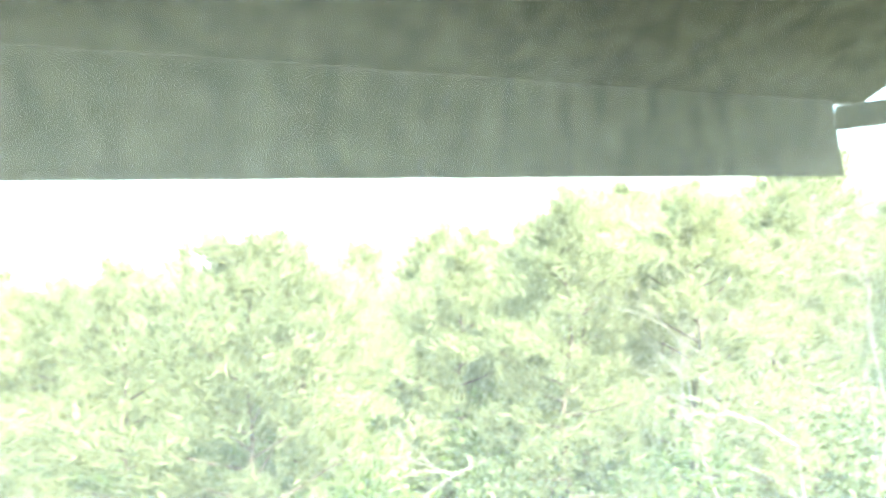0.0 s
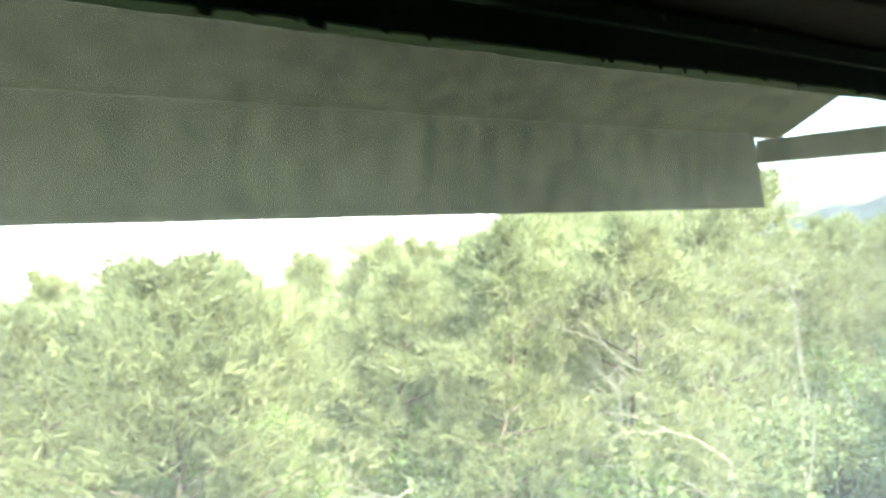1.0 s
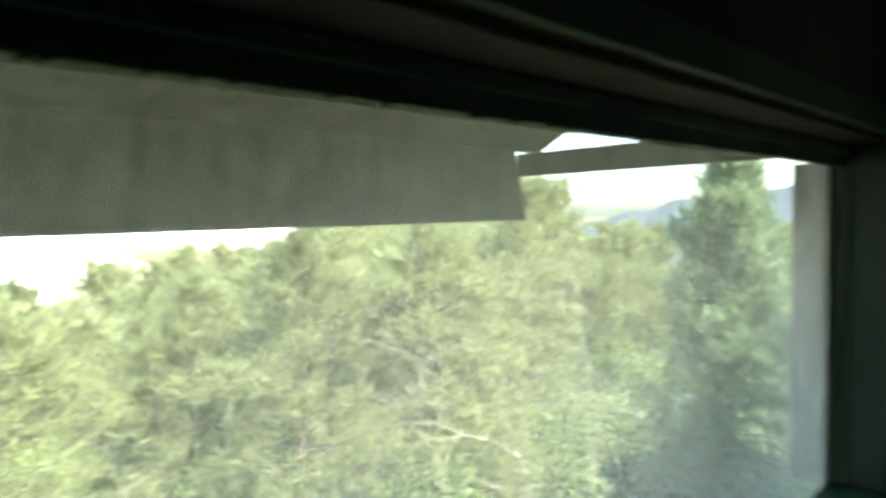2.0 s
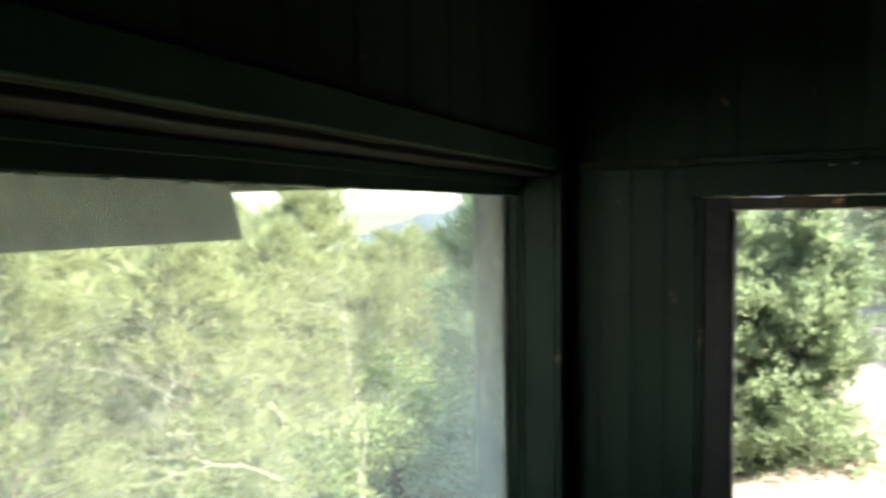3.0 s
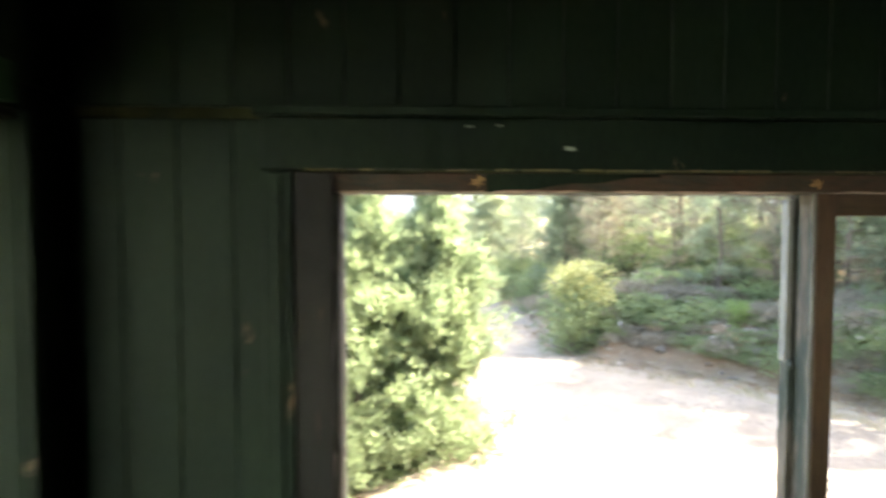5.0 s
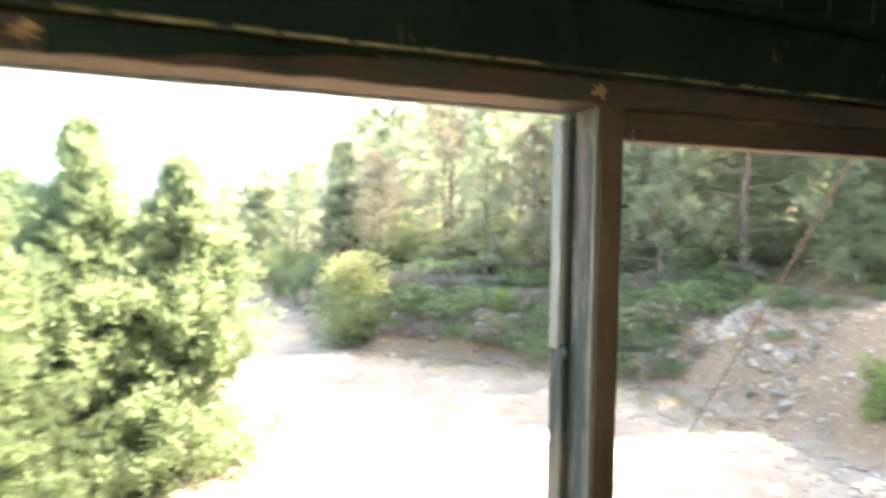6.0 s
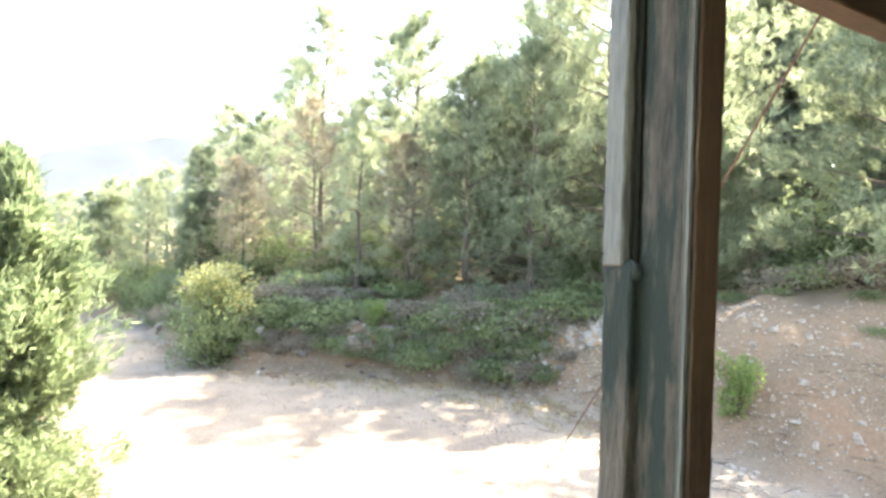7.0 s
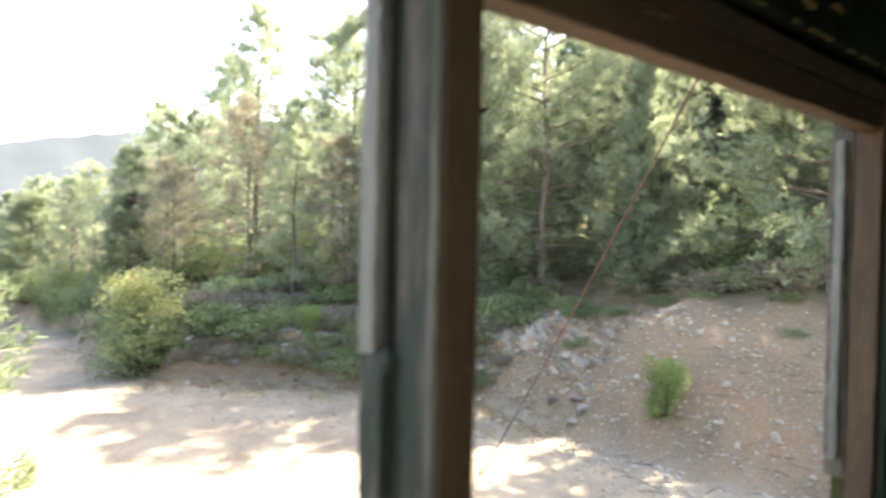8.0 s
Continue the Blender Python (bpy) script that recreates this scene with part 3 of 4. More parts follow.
# torn and splintered wood, chips and flakes on the head of the east windows
for (yy, zz, xx, w, h, nm, mt) in ((0.955, 1.829, -0.003, 0.045, 0.050, "bare_patch", SPLINTER), (0.0, 1.829, -0.003, 0.05, 0.045, "bare_patch", SPLINTER),
                                   (0.71, 1.918, -0.0415, 0.048, 0.02, "paint_chip", PAINTCHIP), (0.98, 1.975, -0.0415, 0.03, 0.008, "paint_chip", PAINTCHIP),
                                   (0.90, 1.978, -0.0415, 0.03, 0.006, "paint_chip", PAINTCHIP), (-0.85, 1.90, -0.0415, 0.09, 0.03, "split_patch", SPLINTER),
                                   (-0.98, 1.925, -0.0415, 0.10, 0.02, "split_patch", SPLINTER)):
    r2 = random.Random(int(yy * 1000) + 7)
    bm = bmesh.new()
    ring = [bm.verts.new((xx, yy + w * 0.5 * math.cos(a) * (j := r2.uniform(.35, 1.1)), zz + h * 0.4 * math.sin(a) * j))
            for a in [k * 0.349 for k in range(18)]]
    face = bm.faces.new(ring)
    ext = bmesh.ops.extrude_face_region(bm, geom=[face])
    for q in ext["geom"]:
        if isinstance(q, bmesh.types.BMVert):
            q.co.x -= 0.003
    part(nm, bm, mt, win2)
# a long strip of paint peeling from the head board
bm = bmesh.new()
lo_, hi_ = [], []
for k in range(13):
    u = k / 12
    yy = 0.93 - 0.48 * u
    lo_.append(bm.verts.new((EX - 0.004 - 0.006 * u, yy, 1.801 + 0.046 * u + 0.003 * math.sin(u * 17))))
    hi_.append(bm.verts.new((EX - 0.003, yy, 1.853)))
for k in range(12):
    bm.faces.new((lo_[k], lo_[k + 1], hi_[k + 1], hi_[k]))
part("peeling_paint", bm, GREEN, win2, "green paint strip peeling off in a wedge")
# light worn edge along the casing
rnd = random.Random(12)
bm = bmesh.new()
y = W3R
while y < W2L:
    w = rnd.uniform(0.03, 0.14)
    if rnd.random() < 0.75:
        add_box(bm, (EX - 0.0425, y, 1.8575), (EX - 0.034, y + w, 1.8575 + rnd.uniform(0.0015, 0.0055)), 0.0005)
    y += w + rnd.uniform(0.0, 0.05)
part("worn_edge", bm, WORN, win2, "pale bare edge where paint is gone")

for nm, lo, hi in (("wall_south", (WX - 0.1, SY - 0.1, 0), (EX + 0.11, SY, CEIL)), ("wall_west", (WX - 0.1, SY, 0), (WX, NY + 0.03, CEIL))):
    wl = structure(new(nm), "dark green painted board wall", "wall")
    if nm == "wall_south":
        boards_x(wl, WX, EX, 0, CEIL, SY - 0.03, SY, 0.2, GREEN)
    else:
        boards_y(wl, SY, NY, 0, CEIL, WX - 0.03, WX, 0.2, GREEN)
    box("sheathing", (lo[0], lo[1] - 0.04, -0.3) if nm == "wall_south" else (lo[0] - 0.04, lo[1], -0.3),
        (hi[0], lo[1] + 0.06, 3.3) if nm == "wall_south" else (lo[0] + 0.06, hi[1], 3.3), SOFFIT, wl, bevel=0)

# plinth under the hut
pl = structure(new("plinth"), "rough stone plinth below the hut", "plinth")
box("footing", (WX - 0.1, SY - 0.1, -3.0), (EX + 0.1, NY + 0.24, -0.06), ROCK, pl, bevel=0.02)

# ---- roof with its deep north eave ----
roof = structure(new("roof"), "pitched roof with a deep stained eave and fascia board", "roof")
TILT = math.atan(0.56)
EAVE_Y, EAVE_Z, RIDGE_Y = 4.36, 2.14, -0.92
RIDGE_Z = EAVE_Z + 0.56 * (EAVE_Y - RIDGE_Y)
RX0, RX1 = -8.0, 0.36


def slope_slab(name, y0, z0, y1, z1, thick, material, label):
    bm = bmesh.new()
    vs = [bm.verts.new((x, yy, zz + d)) for d in (0, thick) for x, yy, zz in ((RX0, y0, z0), (RX1, y0, z0), (RX1, y1, z1), (RX0, y1, z1))]
    for q in ((3, 2, 1, 0), (4, 5, 6, 7), (0, 1, 5, 4), (1, 2, 6, 5), (2, 3, 7, 6), (3, 0, 4, 7)):
        bm.faces.new([vs[k] for k in q])
    bmesh.ops.recalc_face_normals(bm, faces=bm.faces)
    return part(name, bm, material, roof, label)


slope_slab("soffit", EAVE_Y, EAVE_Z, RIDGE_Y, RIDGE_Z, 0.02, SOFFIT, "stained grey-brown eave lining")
slope_slab("roof_sheet", EAVE_Y + 0.05, EAVE_Z + 0.0, RIDGE_Y, RIDGE_Z + 0.03, 0.04, ROOFING, "grey roofing sheet")
slope_slab("roof_sheet", -6.2, RIDGE_Z - 0.56 * 5.28, RIDGE_Y, RIDGE_Z + 0.004, 0.05, ROOFING, "grey roofing sheet")
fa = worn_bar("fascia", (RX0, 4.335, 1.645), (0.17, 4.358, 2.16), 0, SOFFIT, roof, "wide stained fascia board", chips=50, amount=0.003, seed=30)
for v in fa.data.vertices:
    if v.co.x > 0.1:
        v.co.x -= 0.26 * (v.co.z - 1.645)
worn_bar("tie_beam", (0.05, NY + 0.25, 1.955), (0.12, 4.333, 2.115), 1, SOFFIT, roof, "grey tie beam below the verge", chips=30, amount=0.003, seed=31)

# ---- guy cable ----
A_, B_ = Vector((7.4, -6.9, ground_z(7.4, -6.9) - 0.05)), Vector((0.37, -2.93, 4.06))
pts = []
for k in range(21):
    u = k / 20
    p = A_.lerp(B_, u)
    p.z -= 0.10 * math.sin(math.pi * u)
    pts.append(p)
v, f = tube(pts, [0.009] * 21, 8)
guy = tagged(new("guy_cable", mesh_of("guy_cable", v, f, RUST, True)), "rusty steel guy cable staked in the track", "cable")
v, f = tube([A_ + Vector((0.05, 0, -0.3)), A_ + Vector((0.02, 0, 0.0)), A_ + Vector((-0.03, 0, 0.18))], [0.018, 0.018, 0.014], 8)
tagged(new("anchor_stake", mesh_of("anchor_stake", v, f, RUST, True)), "rusty anchor stake").parent = guy
# ---- plants ----
def blades(centres, dirs, lengths, widths, rs, spread=0.5):
    """Pointed blades, one triangle each: arrays of vertices and faces."""
    n = len(centres)
    d = dirs + rs.normal(0, spread, (n, 3))
    d /= np.linalg.norm(d, axis=1, keepdims=True) + 1e-9
    side = np.cross(d, rs.normal(0, 1, (n, 3)))
    side /= np.linalg.norm(side, axis=1, keepdims=True) + 1e-9
    a = centres - side * widths[:, None] * 0.5
    b = centres + side * widths[:, None] * 0.5
    c = centres + d * lengths[:, None]
    return np.stack([a, b, c], 1).reshape(-1, 3), np.arange(n * 3).reshape(-1, 3)


def leaves(centres, dirs, size, rs):
    """Small diamond leaves of two triangles."""
    n = len(centres)
    d = dirs + rs.normal(0, 0.8, (n, 3))
    d /= np.linalg.norm(d, axis=1, keepdims=True) + 1e-9
    side = np.cross(d, rs.normal(0, 1, (n, 3)))
    side /= np.linalg.norm(side, axis=1, keepdims=True) + 1e-9
    s = (size * rs.uniform(0.6, 1.3, n))[:, None]
    q = np.stack([centres, centres + d * s * 0.5 + side * s * 0.28, centres + d * s, centres + d * s * 0.5 - side * s * 0.28], 1)
    return q.reshape(-1, 3), np.arange(n * 4).reshape(-1, 4)


def fast_mesh(name, verts, faces, material):
    me = bpy.data.meshes.new(name)
    k = faces.shape[1]
    me.vertices.add(len(verts))
    me.vertices.foreach_set("co", verts.astype(np.float32).ravel())
    me.loops.add(faces.size)
    me.loops.foreach_set("vertex_index", faces.astype(np.int32).ravel())
    me.polygons.add(len(faces))
    me.polygons.foreach_set("loop_start", np.arange(0, faces.size, k, dtype=np.int32))
    me.materials.append(material)
    me.update(calc_edges=True)
    return me


def pine_parts(h, spread, seed, material, limbs=44, tufts=34, per=10, bare=0.05, blade=0.25, droop=0.25, open_top=0.35, wide=0.15, twigs=3, heads=5):
    rs = np.random.RandomState(seed)
    lean = rs.normal(0, 0.03, 2)
    wood = []
    n = 9
    tp = [(lean[0] * h * (k / n) ** 1.5 + 0.06 * math.sin(k * 1.3 + seed), lean[1] * h * (k / n) ** 1.5 + 0.06 * math.cos(k * 1.7 + seed), h * k / n) for k in range(n + 1)]
    tr = [max(0.012 * h * (1 - k / n) ** 0.9, 0.012) for k in range(n + 1)]
    wood.append(tube(tp, tr, 7))
    cs, ds = [], []
    for i in range(limbs):
        u = bare + (0.985 - bare) * ((i + rs.uniform(0, 1)) / limbs) ** 0.85
        z = u * h
        k = min(int(u * n), n - 1)
        w = u * n - k
        base = np.array(tp[k]) * (1 - w) + np.array(tp[k + 1]) * w
        az = i * 2.4 + rs.uniform(-0.6, 0.6)
        q = (u - bare) / (1 - bare)
        ln = spread * (0.55 + 0.45 * math.sin(math.pi * min(1, (q + 0.25) * 0.8)) ** 0.8) * (1 - open_top * q) * rs.uniform(0.65, 1.15)
        if q > 0.9:
            ln *= 0.5
        up = 0.15 + 0.6 * q - droop * (1 - q) * rs.uniform(0, 1)
        d = np.array([math.cos(az), math.sin(az), up])
        d /= np.linalg.norm(d)
        lp = [base + d * ln * s + np.array([0, 0, 0.12 * ln * s * s]) for s in (0, 0.35, 0.7, 1.0)]
        wood.append(tube(lp, [0.022 * ln * 0.6 + 0.008, 0.014 * ln * 0.6 + 0.006, 0.008, 0.004], 5))
        for _ in range(twigs):
            s0 = rs.uniform(0.3, 0.8)
            b0 = base + d * ln * s0 + np.array([0, 0, 0.12 * ln * s0 * s0])
            e0 = b0 + (d * 0.5 + rs.normal(0, 0.5, 3)) * ln * 0.35
            wood.append(tube([b0, (b0 + e0) / 2 + rs.normal(0, 0.03, 3), e0], [0.008, 0.006, 0.003], 4))
        tips = []
        for _ in range(heads):
            g = rs.uniform(0.3, 1.05) ** 0.7
            tips.append(base + d * ln * g + np.array([0, 0, 0.12 * ln * g * g]) + rs.normal(0, 1, 3) * np.array([0.17, 0.17, 0.09]) * ln * (0.5 + 0.5 * g))
        for _ in range(tufts):
            c = tips[rs.randint(heads)] + rs.normal(0, 1, 3) * np.array([0.085, 0.085, 0.055]) * (ln + 0.5)
            o = d * 0.8 + np.array([0, 0, 0.5]) + rs.normal(0, 0.3, 3)
            cs.append(np.repeat((c + rs.normal(0, 0.05, (1, 3))), per, 0) + rs.normal(0, 0.045, (per, 3)))
            ds.append(np.repeat(o[None], per, 0))
    cs, ds = np.concatenate(cs), np.concatenate(ds)
    m = len(cs)
    v, f = blades(cs, ds, rs.uniform(0.6, 1.2, m) * blade, rs.uniform(0.6, 1.2, m) * blade * wide, rs, 0.6)
    wv, wf = gather(wood)
    return wv, wf, fast_mesh("crown", v, f, material)


def tree_thing(name, wv, wf, crown_mesh, label, category, group, loc, bark=None):
    """Trunk with limbs, and crown, under one empty at the foot."""
    root = new(name)
    root.location = loc
    tagged(root, label, category, group)
    t = new("trunk", mesh_of("trunk", wv, wf, bark or BARK, True))
    t.parent = root
    c = new("crown", crown_mesh)
    c.parent = root
    return root


def conifer_parts(h, r, seed, material, n=1500, per=13):
    """A dense pointed conifer with upward feathery sprays."""
    rs = np.random.RandomState(seed)
    wood = [tube([(0, 0, 0), (0.04, 0.02, h * 0.5), (0, 0, h * 0.97)], [0.02 * h, 0.012 * h, 0.008], 7)]
    cs, ds = [], []
    sprays = n // 14
    for i in range(sprays):
        q = rs.uniform(0.02, 1) ** 0.85
        az = rs.uniform(0, 6.283)
        rad = r * 1.08 * (1 - q) ** 0.9 * (0.84 + 0.2 * math.sin(az * 3 + q * 11)) * rs.uniform(0.45, 1.3)
        base = np.array([0, 0, h * (0.04 + 0.93 * q) - 0.15 * rad])
        tip = np.array([math.cos(az) * rad, math.sin(az) * rad, h * (0.04 + 0.95 * q) + rad * (rs.uniform(0.25, 0.7) if q > 0.3 else rs.uniform(-0.25, 0.5))])
        if i % 2 == 0:
            wood.append(tube([base, base * 0.5 + tip * 0.5 - np.array([0, 0, 0.05]), tip], [0.012, 0.007, 0.003], 4))
        for _ in range(18):
            s = rs.uniform(0.25, 1.12)
            c = base * (1 - s) + tip * s + rs.normal(0, 1, 3) * np.array([0.17, 0.17, 0.13]) * (1.1 - 0.7 * q)
            d = (tip - base) / (np.linalg.norm(tip - base) + 1e-6) + np.array([0, 0, 0.35])
            cs.append(np.repeat(c[None], per, 0) + rs.normal(0, 0.05, (per, 3)))
            ds.append(np.repeat(d[None], per, 0))
    cs, ds = np.concatenate(cs), np.concatenate(ds)
    m = len(cs)
    v, f = blades(cs, ds, rs.uniform(0.5, 1.2, m) * 0.19, rs.uniform(0.6, 1.2, m) * 0.034, rs, 0.55)
    wv, wf = gather(wood)
    return wv, wf, fast_mesh("crown", v, f, material)


def bush_parts(w, h, seed, material, count=2600, size=0.07, lumps=9):
    rs = np.random.RandomState(seed)
    wood, cs, ds = [], [], []
    for i in range(lumps):
        az = rs.uniform(0, 6.283)
        rr = w * 0.5 * rs.uniform(0.1, 0.75)
        c = np.array([math.cos(az) * rr, math.sin(az) * rr, h * rs.uniform(0.14, 0.76)])
        rad = np.array([w, w, h]) * rs.uniform(0.17, 0.30)
        wood.append(tube([(0, 0, -0.1), c * np.array([0.5, 0.5, 0.55]), c], [0.03 * w * 0.6, 0.02 * w * 0.6, 0.006], 5))
        m = count // lumps
        u = rs.normal(0, 1, (m, 3))
        u /= np.linalg.norm(u, axis=1, keepdims=True)
        p = c + u * rad * (rs.uniform(0.35, 1.12, (m, 1)) ** 0.6)
        p[:, 2] = np.maximum(p[:, 2], 0.02)
        cs.append(p)
        ds.append(u + np.array([0, 0, 0.4]))
    cs, ds = np.concatenate(cs), np.concatenate(ds)
    v, f = leaves(cs, ds, size, rs)
    wv, wf = gather(wood)
    return wv, wf, fast_mesh("crown", v, f, material)


def stand_at(x, y, sink=0.05):
    return Vector((x, y, ground_z(x, y) - sink))


def plant_copy(proto, x, y, scale, turn, label="", sink=0.05):
    m = Matrix.Translation(stand_at(x, y, sink)) @ Matrix.Rotation(turn, 4, "Z")
    ob = copy_thing(proto, m)
    ob.scale = (scale, scale, scale * 1.0)
    if label:
        tagged(ob, label)
    return ob


# one of each kind, standing where the camera sees it best
pines = []
SLOPE = "pines on the hillside"
for i, (h, sp, mt, kw, x, y, lab) in enumerate((
        (10.6, 2.15, PINE, dict(limbs=54, tufts=30, per=13, wide=0.12, bare=0.06, open_top=0.45), 23.6, -9.6, "tall slender pine with sparse upper crown on the hillside"),
        (9.6, 2.7, PINE, dict(limbs=50, tufts=34, per=13, wide=0.125, bare=0.06, heads=7), 19.6, -11.6, "full-crowned green pine on the hillside"),
        (10.6, 2.7, PINE, dict(limbs=56, tufts=34, per=13, wide=0.135, bare=0.07, heads=7), 14.6, -13.6, "broad green pine above the earth bank"),
        (8.2, 3.2, PINE_PALE, dict(limbs=66, tufts=56, per=15, wide=0.15, bare=0.05, droop=0.45, blade=0.27), 4.9, -14.7, "pale green pine with drooping boughs above the bank"),
        (6.6, 1.8, PINE_DRY, dict(limbs=38, tufts=18, bare=0.05), 21.0, -8.3, "half-bare pine with dry thin needles"),
        (9.2, 2.4, PINE, dict(twigs=0, limbs=36, tufts=18, per=6, bare=0.03, blade=0.42, wide=0.34), 33.0, -12.0, "full green pine further up the hillside"),
        (9.0, 2.5, PINE_PALE, dict(twigs=0, limbs=36, tufts=18, per=6, bare=0.03, blade=0.42, wide=0.34), 9.0, -24.0, "pale green pine further up the hillside"))):
    wv, wf, cr = pine_parts(h, sp, 40 + i, mt, **kw)
    pines.append(tree_thing("pine_tree", wv, wf, cr, lab, "tree", SLOPE, stand_at(x, y)))

rnd = random.Random(77)
spots = [(23.6, -9.6), (19.6, -11.6), (14.6, -13.6), (5.6, -15.2), (21.0, -8.3), (33, -12), (9, -24)]
wanted = [(12.4, -13.9, 1, 1.12), (10.7, -16.0, 1, 0.95), (13.6, -11.9, 1, 0.8), (26.5, -8.2, 1, 0.75), (30.5, -6.8, 2, 0.6),
          (36.5, -6.3, 1, 0.65), (38.2, -10.0, 0, 0.95), (17.3, -9.9, 4, 0.8), (28.5, -10.5, 2, 0.95), (25.5, -6.8, 4, 0.8),
          (33, -9.0, 1, 0.9), (16.5, -16, 1, 1.0), (13, -19, 2, 0.85), (8.0, -18.5, 1, 0.62), (3.0, -17.0, 3, 0.8), (5.8, -19.5, 1, 0.7),
          (9.5, -21.5, 2, 0.65), (14.6, -20.5, 5, 1.15), (17.0, -22.0, 5, 1.1), (12.2, -22.5, 6, 1.15), (12.6, -16.3, 3, 0.6), (22.3, -12.2, 2, 0.9), (17.2, -13.4, 3, 0.9), (18.2, -8.6, 0, 0.62), (24, -6.6, 4, 0.75), (28.5, -6.2, 2, 0.6), (32, -4.6, 1, 0.55), (38.5, -1.5, 2, 0.42), (38, 2, 1, 0.42), (36, -3.5, 3, 0.55), (41, -2, 1, 0.5), (15.8, -11.2, 1, 0.75), (26.4, -5.6, 3, 0.5)]
for x, y, k, s in wanted:
    plant_copy(pines[k], x, y, s, rnd.uniform(0, 6.28))
    spots.append((x, y))
tries = 0
while len(spots) < 100 and tries < 9000:
    tries += 1
    x, y = rnd.uniform(-6, 62), rnd.uniform(-46, 2)
    sd = float(side_distance(np.array([x]), np.array([y]), TOE)[0])
    if sd < 3.0 or min((x - a) ** 2 + (y - b) ** 2 for a, b in spots) < (6.0 if sd < 14 else 9.0) or (x < 30 and y < -36):
        continue
    if 3 < x < 9.5 and -24 < y < -12:
        continue
    near = sd < 10 and x < 32
    plant_copy(pines[rnd.choice((0, 1, 1, 2, 3, 4) if near else (5, 5, 6))], x, y, rnd.uniform(0.7, 1.1) * (0.5 if x > 30 and y > -5 else 0.75 if x > 40 else 1), rnd.uniform(0, 6.28))
    spots.append((x, y))

back = []
tries = 0
while len(back) < 78 and tries < 4000:
    tries += 1
    x, y = rnd.uniform(-8, 36), rnd.uniform(-50, -17)
    sd = float(side_distance(np.array([x]), np.array([y]), TOE)[0])
    if sd < 14 or sd > 34 or (back and min((x - a) ** 2 + (y - b) ** 2 for a, b in back) < 5.0):
        continue
    back.append((x, y))
    plant_copy(pines[rnd.choice((5, 5, 6))], x, y, rnd.uniform(0.8, 1.1), rnd.uniform(0, 6.28))
for i in range(20):
    plant_copy(pines[rnd.choice((5, 6))], -2 + 0.9 * i + rnd.uniform(-0.5, 0.5), rnd.uniform(-33, -23), rnd.uniform(1.0, 1.25), rnd.uniform(0, 6.28))
for i in range(46):
    x, y = rnd.uniform(33.5, 62), rnd.uniform(-7, 20)
    if float(side_distance(np.array([x]), np.array([y]), TOE)[0]) > 0.6:
        plant_copy(pines[rnd.choice((5, 6))], x, y, rnd.uniform(0.32, 0.5), rnd.uniform(0, 6.28))

# the feathery conifers beside the track
con = []
for i, (h, r, x, y) in enumerate(((6.2, 1.75, 9.6, 2.1), (5.4, 1.65, 9.9, 0.75))):
    wv, wf, cr = conifer_parts(h, r, 90 + i, CYPRESS, 4300)
    con.append(tree_thing("conifer", wv, wf, cr, "dense feathery yellow-green conifer at the track edge", "tree", "conifers by the track", stand_at(x, y, 0.45)))
for x, y, k, s in ((8.2, 3.0, 0, 0.82), (10.4, 3.2, 1, 1.05), (7.2, 4.2, 1, 0.8), (13.5, 1.6, 0, 0.75), (18.5, 1.2, 1, 0.8), (24, 1.8, 0, 0.85), (8.4, 6.1, 0, 1.15),
                   (30.5, 9, 0, 0.9), (27, 3.6, 1, 0.8)):
    plant_copy(con[k], x, y, s, rnd.uniform(0, 6.28), sink=0.4)

wv, wf, cr = conifer_parts(6.9, 1.35, 97, PINE, 3000, 14)
tree_thing("conifer", wv, wf, cr, "narrow dark green conifer on top of the earth bank", "tree", "", stand_at(9.3, -14.3, 0.2))

# the thicket below the north window
north = []
for i, (h, sp, mt, kw) in enumerate(((6.2, 1.7, YOUNG, dict(twigs=0, heads=18, limbs=38, tufts=44, per=9, bare=0.04)), (5.4, 1.5, YOUNG, dict(twigs=0, heads=18, limbs=38, tufts=44, per=9, bare=0.03, blade=0.2)),
                                     (5.8, 1.9, YOUNG, dict(twigs=0, heads=18, limbs=38, tufts=44, per=9, bare=0.05)))):
    wv, wf, cr = pine_parts(h, sp, 140 + i, mt, **kw)
    x, y = ((2.1, 15.2), (4.4, 10.4), (3.0, 12.4))[i]
    north.append(tree_thing("young_pine", wv, wf, cr, "dense young pine in the thicket below the window", "tree", "thicket north of the hut", stand_at(x, y)))
spots = [(2.1, 15.2), (4.4, 10.4), (3.0, 12.4)]
tries = 0
while len(spots) < 104 and tries < 6000:
    tries += 1
    y = 8.2 + 30 * rnd.random() ** 1.6
    x = rnd.uniform(-9 - 0.4 * y, 14 + 0.5 * y)
    if min((x - a) ** 2 + (y - b) ** 2 for a, b in spots) < 2.4 + 0.09 * (y - 8):
        continue
    gz = ground_z(x, y)
    bearing = (x + 3.8) / (y - 1.5)
    rise = rnd.uniform(-0.14, -0.06) if bearing < 0.5 else rnd.uniform(-0.09, -0.02) if bearing < 0.72 else rnd.uniform(-0.04, 0.02) if bearing < 1.25 else rnd.uniform(-0.10, -0.02)
    lim = 1.65 + rise * math.hypot(x + 3.8, y - 1.5)
    k = rnd.choice((0, 0, 1, 1, 2))
    s = (lim - gz) / (6.2, 5.4, 5.8)[k]
    plant_copy(north[k], x, y, max(0.5, min(s, 1.9)), rnd.uniform(0, 6.28))
    spots.append((x, y))


plant_copy(north[0], 7.4, 10.0, (2.35 - ground_z(7.4, 10.0)) / 6.2, 1.3)


